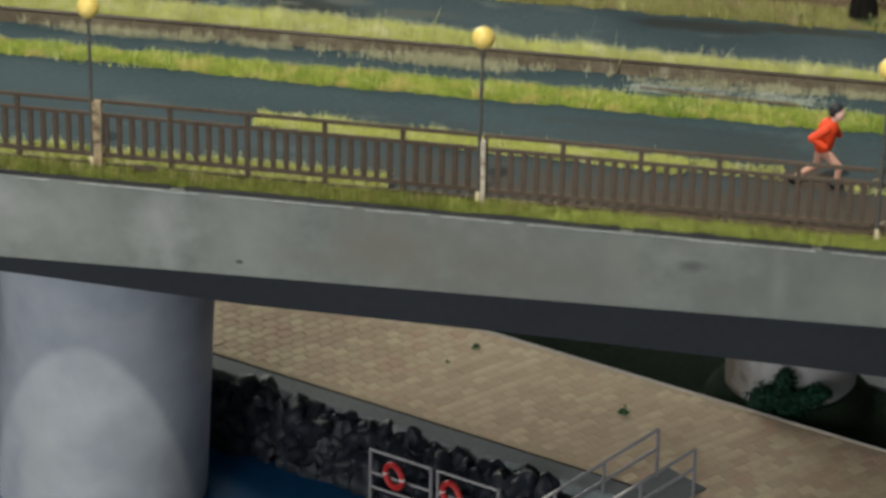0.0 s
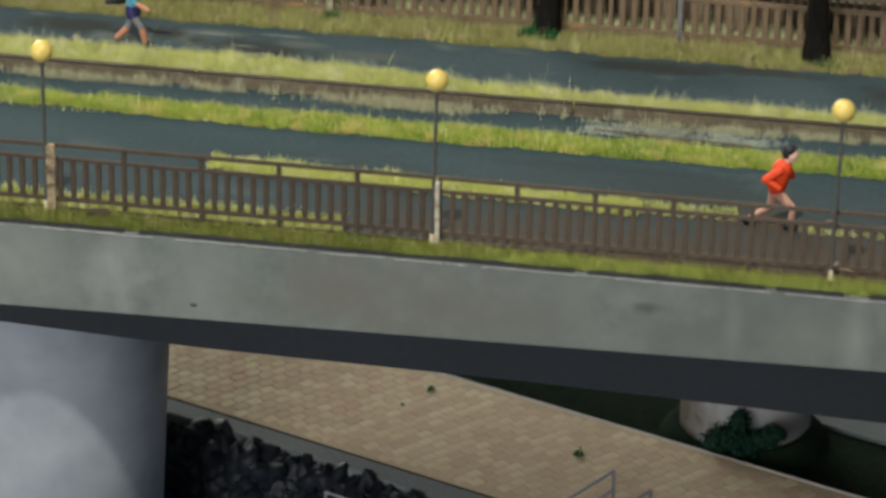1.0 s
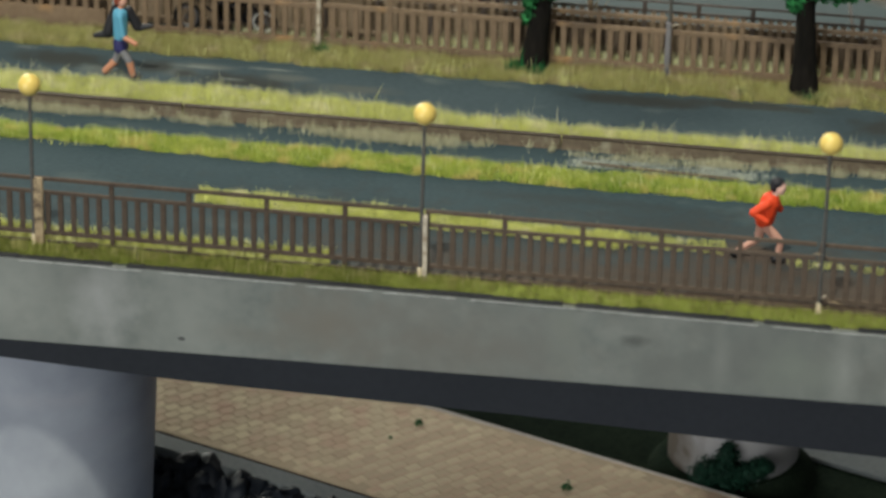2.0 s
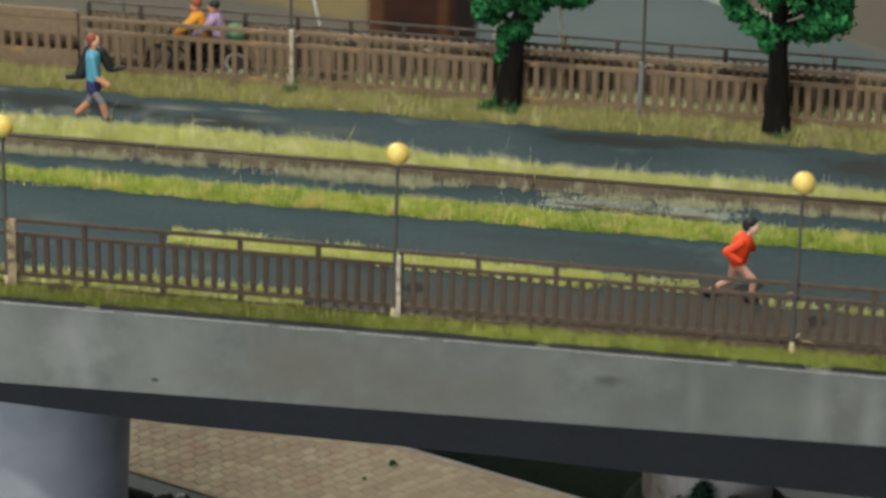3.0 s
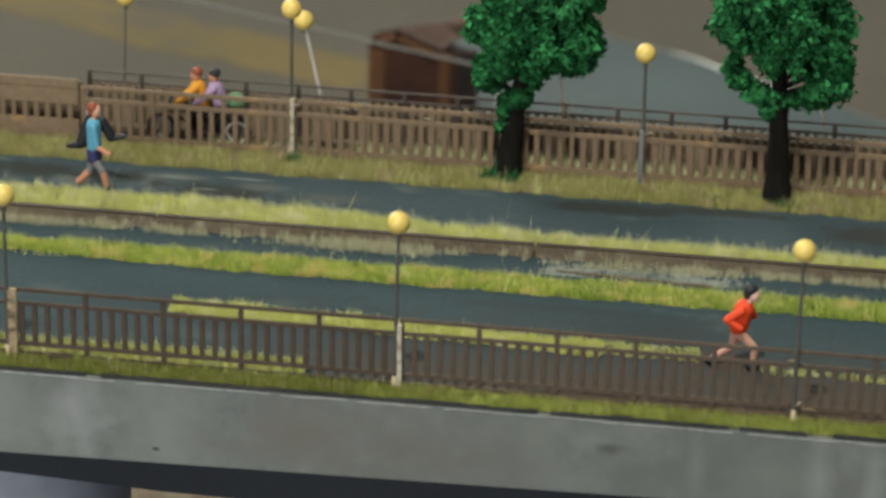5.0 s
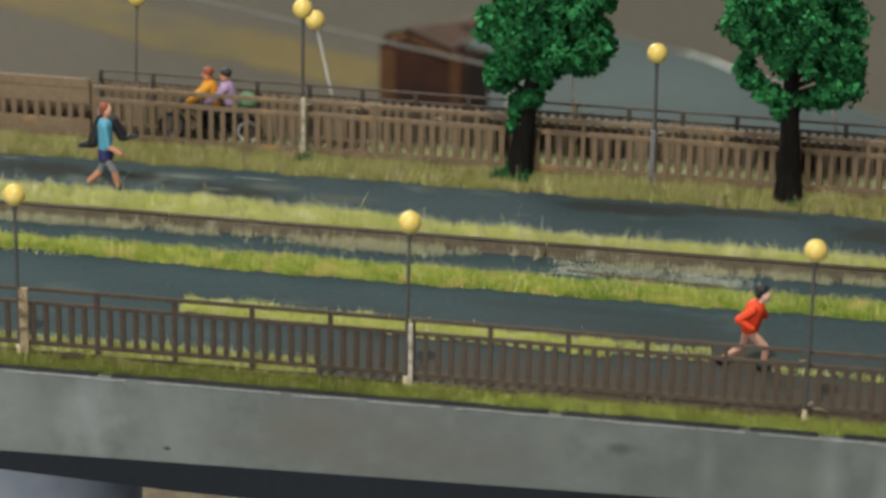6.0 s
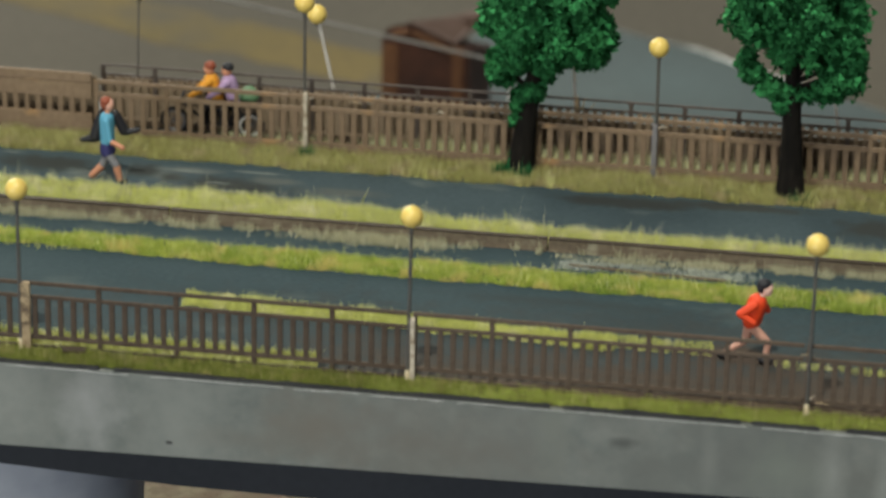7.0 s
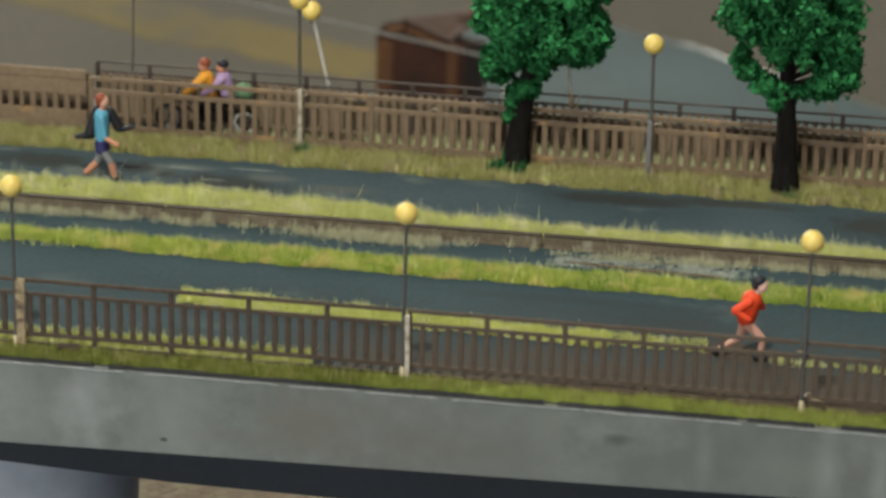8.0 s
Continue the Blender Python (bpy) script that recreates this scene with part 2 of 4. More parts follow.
FIR = surface("dark_fir", (0.006, 0.018, 0.010), (0.016, 0.045, 0.022), 400, 60, 0.8, 0, vary="island", gloss=0.2)
STONY = surface("black_slope", (0.005, 0.005, 0.006), (0.012, 0.012, 0.014), 500, 90, 0.95, 0.3, gloss=0.05)
BUSH = surface("dark_bush", (0.003, 0.016, 0.010), (0.008, 0.046, 0.026), 260, 130, 0.7, 0, vary="island", gloss=0.2)
ROCK = surface("black_rock", (0.0055, 0.0075, 0.0112), (0.0155, 0.0190, 0.0260), 260, 90, 0.5, 0.6, dirt=(0.026, 0.032, 0.042), dirt_at=(0.62, 0.8), gloss=0.17)
WATER = surface("blue_water", (0.004, 0.035, 0.095), (0.006, 0.05, 0.125), 200, 30, 0.5, 0.05, gloss=0.05)
BRICK = surface("tan_paving_brick", (0.50, 0.365, 0.25), (0.76, 0.66, 0.45), 900, 60, 0.85, 0.15, vary="object", share=0.66, dirt=(0.61, 0.42, 0.305), dirt_at=(0.48, 0.68))
BRICKS = surface("tan_paving_bricks", (0.50, 0.365, 0.25), (0.76, 0.66, 0.45), 900, 60, 0.85, 0.15, vary="island", share=0.66, dirt=(0.61, 0.42, 0.305), dirt_at=(0.48, 0.68))
MORTAR = surface("paving_joint", (0.48, 0.375, 0.255), (0.58, 0.46, 0.315), 900, 60, 0.9, 0.1)
BORDER = surface("pale_border_stone", (0.50, 0.45, 0.41), (0.66, 0.60, 0.55), 900, 60, 0.8, 0.1)
LEDGE = surface("grey_quay_stone", (0.118, 0.136, 0.142), (0.172, 0.190, 0.192), 900, 50, 0.8, 0.1)
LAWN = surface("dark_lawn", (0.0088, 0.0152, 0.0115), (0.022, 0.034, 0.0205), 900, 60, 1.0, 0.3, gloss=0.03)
EARTH = surface("tan_ground", (0.054, 0.046, 0.0335), (0.082, 0.0705, 0.0525), 300, 9, 0.9, 0.1)
SLATE = surface("slate_street", (0.0365, 0.0548, 0.0580), (0.0540, 0.0752, 0.0780), 300, 14, 0.7, 0.05,
                patches=[((-0.115, 0.358, -0.08), (0.030, 0.022, 0.1), (0.058, 0.086, 0.092), 1.3), ((-0.130, 0.340, -0.08), (0.012, 0.010, 0.1), (0.062, 0.088, 0.092), 1.2), ((-0.085, 0.345, -0.08), (0.020, 0.008, 0.1), (0.056, 0.080, 0.084), 1.2)])
YELLOW = surface("yellow_field", (0.094, 0.070, 0.023), (0.145, 0.104, 0.030), 300, 14, 0.9, 0.1, dirt=(0.072, 0.061, 0.042), dirt_at=(0.50, 0.75))
# grey kerb; its one bright stretch is a highlight painted into the colour
WHITE = surface("white_line", (0.10, 0.11, 0.108), (0.17, 0.18, 0.175), 300, 30, 0.7, 0, patches=[((-0.104, 0.380, -0.08), (0.028, 0.03, 0.1), (0.82, 0.83, 0.81), 0.7)])
SHED = surface("brown_shed_wood", (0.0325, 0.0116, 0.00715), (0.06906, 0.02389, 0.0117), 200, 60, 0.7, 0.1)
SHED_ROOF = surface("faded_brown_roof", (0.065, 0.036, 0.026), (0.095, 0.056, 0.042), 200, 30, 0.8, 0.1)
SHED_POST = surface("orange_brown_wood", (0.085, 0.034, 0.014), (0.14, 0.060, 0.024), 300, 60, 0.7, 0.1)
STEEL = surface("galvanised_steel", (0.18, 0.17, 0.18), (0.27, 0.26, 0.27), 800, 90, 0.45, 0.05, metal=0.35)
WIRE = surface("dull_cable", (0.17, 0.165, 0.155), (0.23, 0.22, 0.21), 800, 90, 0.5, 0.05)
RING = surface("red_lifebuoy", (0.30, 0.014, 0.014), (0.40, 0.022, 0.020), 500, 90, 0.45, 0)
RING_WHITE = surface("white_lifebuoy_band", (0.45, 0.38, 0.36), (0.55, 0.48, 0.46), 500, 90, 0.5, 0)
RED = surface("red_trailer_paint", (0.33, 0.02, 0.018), (0.42, 0.03, 0.025), 500, 90, 0.4, 0)
TYRE = surface("black_tyre", (0.012, 0.012, 0.012), (0.02, 0.02, 0.02), 500, 90, 0.7, 0)
HUB = surface("white_hub", (0.62, 0.62, 0.6), (0.72, 0.72, 0.7), 500, 90, 0.5, 0)


def plain(name, c, rough=0.6):
    return surface(name, tuple(v * 0.9 for v in c), c, 600, 150, rough, 0.0)


FACE = plain("figurine_pale_flesh", (0.70, 0.44, 0.36))
LEG = plain("figurine_pink_flesh", (0.62, 0.34, 0.26))
SKIN = plain("figurine_flesh", (0.55, 0.25, 0.15))
ORANGE = plain("figurine_red", (0.72, 0.06, 0.012))
DARK = plain("figurine_black", (0.012, 0.012, 0.016))
SKY_BLUE = plain("figurine_light_blue", (0.10, 0.33, 0.48))
NAVY = plain("figurine_navy", (0.03, 0.03, 0.13))
GREY = plain("figurine_grey", (0.2, 0.2, 0.22))
HAIR_RED = plain("figurine_ginger", (0.24, 0.055, 0.025))
AMBER = plain("figurine_amber", (0.65, 0.28, 0.02))
LILAC = plain("figurine_lilac", (0.35, 0.24, 0.40))
SAGE = plain("figurine_sage", (0.10, 0.2, 0.10))
BLUE = plain("figurine_blue", (0.02, 0.08, 0.30))


# ---- mesh helpers ----
def thing(name, place, label, category, group="", kind="", turn=0):
    ob = new(name)
    ob.empty_display_size = 0.005
    ob.matrix_world = pose(place[0] * MM, place[1] * MM, place[2] * MM, 0, 0, turn)
    return tagged(ob, label, category, group, kind)


def mesh_of(name, bm, *mats, smooth=True):
    me = bpy.data.meshes.new(name)
    bm.to_mesh(me)
    bm.free()
    me.transform(Matrix.Scale(MM, 4))
    for m in mats:
        me.materials.append(m)
    if smooth:
        for f in me.polygons:
            f.use_smooth = True
        me.set_sharp_from_angle(angle=radians(38))
    return me


def part(name, bm, material, parent, label="", place=(0, 0, 0)):
    ob = new(name, bm if isinstance(bm, bpy.types.Mesh) else mesh_of(name, bm, material))
    ob.parent = parent
    ob.location = [v * MM for v in place]
    return tagged(ob, label)


def solid(name, bm, mats, place, label, category, group="", kind="", turn=0):
    """A thing, or a piece of the setting, that is one mesh."""
    ob = new(name, mesh_of(name, bm, *(mats if isinstance(mats, (list, tuple)) else [mats])))
    ob.matrix_world = pose(place[0] * MM, place[1] * MM, place[2] * MM, 0, 0, turn)
    return tagged(ob, label, category, group, kind)


def box(bm, x0, x1, y0, y1, z0, z1, bevel=0.0, mat=0):
    made = bmesh.ops.create_cube(bm, size=1, matrix=Matrix.LocRotScale(((x0 + x1) / 2, (y0 + y1) / 2, (z0 + z1) / 2), None, (x1 - x0, y1 - y0, z1 - z0)))
    faces = {f for v in made["verts"] for f in v.link_faces}
    for f in faces:
        f.material_index = mat
    if bevel:
        bmesh.ops.bevel(bm, geom=list({e for f in faces for e in f.edges}), offset=bevel, segments=2, affect="EDGES", material=-1)
    return bm


def rod(bm, a, b, r0, r1=None, n=10, mat=0):
    a, b = Vector(a), Vector(b)
    r1 = r0 if r1 is None else r1
    m = Matrix.Translation((a + b) / 2) @ (b - a).to_track_quat("Z", "Y").to_matrix().to_4x4()
    made = bmesh.ops.create_cone(bm, cap_ends=True, segments=n, radius1=r0, radius2=r1, depth=(b - a).length, matrix=m)
    for f in {f for v in made["verts"] for f in v.link_faces}:
        f.material_index = mat
    return bm


def ball(bm, c, r, n=12, mat=0):
    r = r if isinstance(r, (tuple, list)) else (r, r, r)
    made = bmesh.ops.create_uvsphere(bm, u_segments=n, v_segments=max(6, n * 2 // 3), radius=1, matrix=Matrix.LocRotScale(c, None, r))
    for f in {f for v in made["verts"] for f in v.link_faces}:
        f.material_index = mat
    return bm


def torus(bm, c, axis, big, small, n=28, k=8, mats=None):
    m = Matrix.Translation(c) @ Vector(axis).to_track_quat("Z", "Y").to_matrix().to_4x4()
    ring = []
    for i in range(n):
        a = 2 * math.pi * i / n
        ring.append([bm.verts.new(m @ Vector(((big + small * math.cos(b)) * math.cos(a), (big + small * math.cos(b)) * math.sin(a), small * math.sin(b))))
                     for b in (2 * math.pi * j / k for j in range(k))])
    for i in range(n):
        for j in range(k):
            f = bm.faces.new((ring[i][j], ring[(i + 1) % n][j], ring[(i + 1) % n][(j + 1) % k], ring[i][(j + 1) % k]))
            f.material_index = mats(i / n) if mats else 0
    return bm


def triangles(name, verts, material, label, category, kind="stuff", parent=None):
    """One mesh of loose triangles: an array of n x 3 x 3 millimetres."""
    n = len(verts)
    me = bpy.data.meshes.new(name)
    me.vertices.add(n * 3)
    me.vertices.foreach_set("co", (np.asarray(verts, dtype=np.float32) * MM).ravel())
    me.loops.add(n * 3)
    me.loops.foreach_set("vertex_index", np.arange(n * 3, dtype=np.int32))
    me.polygons.add(n)
    me.polygons.foreach_set("loop_start", np.arange(0, n * 3, 3, dtype=np.int32))
    me.update(calc_edges=True)
    me.materials.append(material)
    ob = new(name, me)
    if parent:
        ob.parent = parent
        return ob
    return tagged(ob, label, category, kind=kind)


rng = np.random.default_rng(7)


def wave(x, seed, scale):
    """A smooth chance wave of about -1 to 1 along x."""
    k = np.random.default_rng(seed)
    total = np.zeros_like(x)
    for i in range(1, 7):
        total += np.sin(x / scale * i * 1.3 + k.uniform(0, 6.28)) / i ** 0.7 * k.uniform(0.5, 1)
    return total / 2.2


def blades(x, y, z, tall, lean=0.4, wide=0.15):
    """Grass fibres, one triangle each, at the places given."""
    n = len(x)
    a, t = rng.uniform(0, 6.283, n), rng.uniform(0, 6.283, n)
    h = tall * rng.uniform(0.5, 1.2, n) * np.where(rng.uniform(0, 1, n) > 0.95, 1.55, 1)
    bend = np.abs(rng.normal(0, lean, n)) * h
    w = wide * rng.uniform(0.7, 1.4, n)
    out = np.zeros((n, 3, 3))
    for i, s in ((0, -1), (1, 1)):
        out[:, i] = np.stack([x + s * np.cos(a) * w / 2, y + s * np.sin(a) * w / 2, np.full(n, z - 0.1) + 0 * x], 1)
    out[:, 2] = np.stack([x + np.cos(t) * bend, y + np.sin(t) * bend, z + h], 1)
    return out


def strip(name, x0, x1, near, far, tall, density, material, label, seed, z=0.0, ragged=1.2, thin=0.0, slope=0.0, narrow=(0, 1, 0), late=(0, 1, 0)):
    """A strip of static grass along the deck, with uneven edges and height; narrow and late draw in its far and near edge between two x by so much."""
    n = int((x1 - x0) * (far - near) * density)
    x, v = rng.uniform(x0, x1, n), rng.uniform(0, 1, n)
    lo, hi = near + slope * x + ragged * wave(x, seed, 7), far + slope * x + ragged * wave(x, seed + 1, 8)
    ease = [np.clip((x - a) / (b - a), 0, 1) for a, b, _ in (narrow, late)]
    hi = hi - narrow[2] * ease[0] ** 2 * (3 - 2 * ease[0])
    lo = lo + late[2] * (1 - ease[1] ** 2 * (3 - 2 * ease[1]))
    y = lo + (hi - lo) * v
    h = tall * (1 + 0.35 * wave(x + 3 * v, seed + 2, 5))
    keep = rng.uniform(0, 1, n) > thin * (0.5 + 0.5 * wave(x + 2 * v, seed + 3, 4))
    return triangles(name, blades(x[keep], y[keep], z, np.maximum(h, 0.3)[keep]), material, label, "grass")


X0, X1 = -170, 160

# ---- the bridge ----
bridge = thing("bridge", (0, 0, 0), "grey concrete model bridge with dark girder and round piers", "bridge")
bm = bmesh.new()
box(bm, -420, 420, -6.4, 136, -15, -0.35)
part("deck", bm, LEDGE, bridge)
bm = bmesh.new()
prof = [(-420, -24.5), (-100, -19.6), (0, -17.9), (100, -16.2), (420, -11)]
top, low, back_t, back_l = [], [], [], []
for x, zb in prof:
    top.append(bm.verts.new((x, -7.4, -0.15)))
    low.append(bm.verts.new((x, -7.4, zb)))
    back_t.append(bm.verts.new((x, -6.45, -0.15)))
    back_l.append(bm.verts.new((x, 2.0, zb + 0.2)))
for i in range(len(prof) - 1):
    bm.faces.new((low[i], low[i + 1], top[i + 1], top[i]))
    bm.faces.new((top[i], top[i + 1], back_t[i + 1], back_t[i]))
    bm.faces.new((back_l[i], back_l[i + 1], low[i + 1], low[i]))
    bm.faces.new((back_t[i], back_t[i + 1], back_l[i + 1], back_l[i]))
bm.faces.new((low[0], top[0], back_t[0], back_l[0]))
bm.faces.new((back_l[-1], back_t[-1], top[-1], low[-1]))
bmesh.ops.bevel(bm, geom=[e for e in bm.edges if all(abs(v.co.y + 7.4) < 0.01 for v in e.verts) and abs(e.verts[0].co.x - e.verts[1].co.x) > 1], offset=0.5, segments=3, affect="EDGES")
part("fascia", bm, CONCRETE, bridge, "stained grey concrete fascia")
bm = bmesh.new()
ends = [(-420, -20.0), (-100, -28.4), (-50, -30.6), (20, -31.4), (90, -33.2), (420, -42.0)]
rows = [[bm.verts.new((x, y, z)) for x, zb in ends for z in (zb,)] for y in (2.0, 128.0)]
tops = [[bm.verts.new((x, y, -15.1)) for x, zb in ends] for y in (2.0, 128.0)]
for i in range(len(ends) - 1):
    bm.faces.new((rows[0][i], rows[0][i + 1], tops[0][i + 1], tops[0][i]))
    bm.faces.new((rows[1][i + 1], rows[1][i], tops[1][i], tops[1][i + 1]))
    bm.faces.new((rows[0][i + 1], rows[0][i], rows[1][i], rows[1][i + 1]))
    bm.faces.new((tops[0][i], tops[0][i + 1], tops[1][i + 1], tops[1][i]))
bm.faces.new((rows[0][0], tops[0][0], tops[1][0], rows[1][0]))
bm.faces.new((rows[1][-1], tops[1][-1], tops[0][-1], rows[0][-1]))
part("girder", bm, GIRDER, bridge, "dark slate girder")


def pier(cx, cy, r_top, r_low, low, lean, material):
    bm = bmesh.new()
    rings = []
    for i in range(7):
        f = i / 6
        z = -24.0 + (low + 24.0) * f
        r = r_top + (r_low - r_top) * f
        rings.append([bm.verts.new((cx + lean * f + r * math.cos(a), cy + r * math.sin(a), z)) for a in (2 * math.pi * k / 64 for k in range(64))])
    for a, b in zip(rings, rings[1:]):
        for k in range(64):
            bm.faces.new((b[k], b[(k + 1) % 64], a[(k + 1) % 64], a[k]))
    bm.faces.new(rings[0])
    bm.faces.new(list(reversed(rings[-1])))
    bmesh.ops.recalc_face_normals(bm, faces=bm.faces)
    return part("pier", bm, material, bridge, "smooth light grey round pier")


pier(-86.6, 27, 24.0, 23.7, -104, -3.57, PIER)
pier(61, 85, 15.3, 15.3, -86.6, 0.3, PIER_REAR)

bm = bmesh.new()
x = -200.0
while x < 200:
    step = random.uniform(1.5, 6)
    if random.random() < 0.95:
        box(bm, x, x + step, -7.2 - random.uniform(0, 0.14), -6.3, -0.3, 0.42 + 0.22 * noise.noise(Vector((x * 0.08, 0, 0))) + random.uniform(-0.06, 0.16), 0.08)
    x += step
part("edge_joint", bm, BLACK, bridge, "black uneven joint along the deck edge")
# thin whitish slivers in a broken line along the fascia's top edge
SLIVERS = []
for k in range(8):
    bm = bmesh.new()
    n, half = 7 + k, (0.3, 0.45, 0.7, 1.0, 1.6, 2.4, 3.4, 4.6)[k]
    edge = [(-half + 2 * half * q / n, random.uniform(-0.03, 0.14), random.uniform(-0.13, -0.04)) for q in range(n + 1)]
    front = [[bm.verts.new((x, -0.1, z)) for z in (lo, hi)] for x, hi, lo in edge]
    back = [[bm.verts.new((x, 0.14, z)) for z in (lo, hi)] for x, hi, lo in edge]
    for q in range(n):
        bm.faces.new((front[q][0], front[q + 1][0], front[q + 1][1], front[q][1]))
        bm.faces.new((front[q][1], front[q + 1][1], back[q + 1][1], back[q][1]))
        bm.faces.new((back[q][0], back[q + 1][0], front[q + 1][0], front[q][0]))
    SLIVERS.append(mesh_of("plaster_chip", bm, SLIVER, smooth=False))
for k in range(150):
    x = random.triangular(-112, 116, 60)
    part("plaster_chip", SLIVERS[int(8 * random.random() ** 1.25)], None, bridge, "", (x, -7.40, -0.50 + 0.16 * noise.noise(Vector((x * 0.12, 3, 0))) + random.uniform(-0.12, 0.08)))


# ---- roads on the deck ----
def slab(name, x0, x1, y0, y1, z0, z1, material, label, category="road"):
    bm = box(bmesh.new(), x0, x1, y0, y1, z0, z1)
    return solid(name, bm, material, (0, 0, 0), label, category, kind="structure")


slab("road_near", -400, 400, -6.3, 69, -0.34, -0.02, ASPHALT, "dark blue-grey asphalt carriageway on the bridge deck")
slab("road_far", -400, 400, 70.6, 120, -0.34, -0.03, ASPHALT_FAR, "dark worn asphalt path beyond the grass strip")

# rail along the middle: head, web and foot, in lengths
for seg in range(-4, 4):
    rail = thing("low_rail", (seg * 86.0 + 20, 69.7, 0), "low brown weathered model rail edging the grass strip", "rail", "lengths of the low rail")
    part("head", box(bmesh.new(), 0, 85.7, -0.75, 0.75, 2.62, 3.05 + random.uniform(-0.05, 0.05), 0.12), RAIL_HEAD, rail, "dark brown rail head")
    part("web", box(bmesh.new(), 0, 85.7, -0.62, 0.6, 0.3, 2.61), RAIL, rail)
    part("foot", box(bmesh.new(), 0, 85.7, -1.1, 0.9, -0.32, 0.31, 0.12), RAIL, rail)

strip("verge_grass", X0, 12, -6.3, -0.65, 1.4, 30, GRASS_OLIVE, "short olive green static grass along the railing", 11, ragged=0.35)
strip("verge_grass", -8, X1, -6.3, -0.75, 1.3, 26, GRASS_LIME, "short yellow-green static grass along the muddy railing", 12, ragged=0.35)
strip("back_verge_grass", X0, -20, -0.5, 7.6, 2.0, 13, GRASS_PALE, "thin pale grass just behind the railing", 15, ragged=0.8)
strip("sparse_grass", -30, X1, -0.9, 1.6, 0.6, 9, MUD_FIBRE, "short brown fibres in the mud under the railing", 17, ragged=0.5)
strip("median_grass", -54, 40, 23.0, 29.6, 1.5, 24, GRASS_PALE, "narrow light green grass strip on the asphalt", 21, ragged=0.9, slope=-0.052)
strip("median_grass", 36, 60.5, 24.0, 29.8, 1.1, 14, GRASS_PALE, "thin straw-coloured end of the narrow grass strip", 22, ragged=0.9, slope=-0.03, thin=0.5)
strip("median_grass", 74, X1, 20.0, 23.0, 1.1, 14, GRASS_PALE, "narrow thin grass strip past the running figurine", 23, ragged=0.9, slope=-0.01, thin=0.9)
strip("middle_grass", X0, X1, 49.0, 57.7, 1.4, 26, GRASS_BRIGHT, "bright yellow-green static grass strip", 31, late=(-95, -45, 2.2))
strip("middle_grass_tips", X0, X1, 49.6, 57.6, 2.2, 2.2, GRASS_PALE, "scattered pale tips in the bright grass strip", 33)
strip("verge_grass_tips", X0, X1, -6.0, -1.2, 1.8, 3.0, GRASS_VERGE, "scattered straw-coloured tips in the railing verge", 13, ragged=0.35)
strip("rail_grass_tips", X0, X1, 71.2, 85.6, 2.8, 1.6, GRASS_DRY, "scattered whitish tips in the pale grass", 43, narrow=(-55, 25, 5.6))
strip("rail_grass", X0, X1, 70.7, 85.2, 1.95, 20, GRASS_PALE, "pale green static grass behind the low rail", 41, narrow=(-55, 25, 5.6))
strip("far_verge_grass", X0, X1, 103.6, 117.0, 1.8, 18, GRASS_VERGE, "pale dry grass verge below the far fence", 51)
strip("far_verge_tips", X0, X1, 103.4, 114.0, 2.5, 1.6, GRASS_PALE, "scattered pale tips in the far verge", 53, thin=0.8)
strip("fence_gap_grass", -28, X1, 116.1, 119.0, 3.7, 56, GRASS_GAP, "pale grass between the two far fences", 61, ragged=0.3)
strip("fence_gap_grass", -64, -30, 116.1, 118.4, 2.9, 26, GRASS_GAP, "thin pale grass between the two far fences", 63, ragged=0.3, thin=0.6)


def tufts(name, clumps, material, label, density=16, wide=0.22):
    """Clumps of long fibres: (x, y, spread in x, spread in y, height)."""
    out = []
    for cx, cy, sx, sy, h in clumps:
        n = int(density * sx * sy) + 14
        out.append(blades(rng.normal(cx, sx * 0.5, n), rng.normal(cy, sy * 0.4, n), 0.0, np.full(n, h), 0.45, wide))
    return triangles(name, np.concatenate(out), material, label, "grass")


pick = random.Random(3)
dry = [(-22, 66.6, 17, 3.4, 2.1), (-12, 66.4, 10, 3.0, 2.0), (-62, 67.0, 6, 1.9, 1.8), (-78, 67.2, 5, 1.8, 2.0), (-48, 67.6, 3, 1.4, 2.1), (-95, 67.0, 13, 2.2, 1.9),
       (40, 65.4, 14, 1.8, 1.2), (56, 66.6, 9, 2.2, 1.5), (76, 67.4, 8, 1.7, 2.0), (92, 67.6, 7, 1.7, 2.0), (104, 67.4, 6, 1.6, 1.9), (18, 66.9, 0.7, 0.9, 2.4), (2, 67.4, 0.8, 0.7, 2.0)]
dry += [(pick.uniform(-150, 150), pick.uniform(66.2, 68.2), pick.uniform(0.7, 3.2), pick.uniform(0.7, 1.4), pick.uniform(1.0, 2.0)) for _ in range(34)]
dry += [(-118 + 7.6 * i + pick.uniform(-2.2, 2.2), 68.3, pick.uniform(0.5, 1.6), 0.5, pick.uniform(1.9, 2.9)) for i in range(32)]
tufts("rail_tufts", dry, GRASS_DRY, "whitish dry tufts in front of the low rail", 30, 0.14)
tufts("gravel_tufts", [(pick.uniform(22, 66), pick.uniform(60.5, 65.5), pick.uniform(1, 5), pick.uniform(0.6, 1.3), pick.uniform(0.4, 0.9)) for _ in range(70)], GRASS_ASH,
      "ash-grey flattened tufts on the asphalt", 13, 0.2)
tufts("long_blades", [(9, 82.4, 1.6, 1.0, 2.0), (24, 80.2, 1.4, 0.8, 1.8), (70, 79.6, 1.2, 0.8, 2.6), (-98, 84.6, 2, 1, 3.2), (101, 104.6, 1.5, 0.8, 4), (16, 104.4, 1.2, 0.6, 3.4)], GRASS_PALE,
      "a few long pale blades at the grass edge", 5)
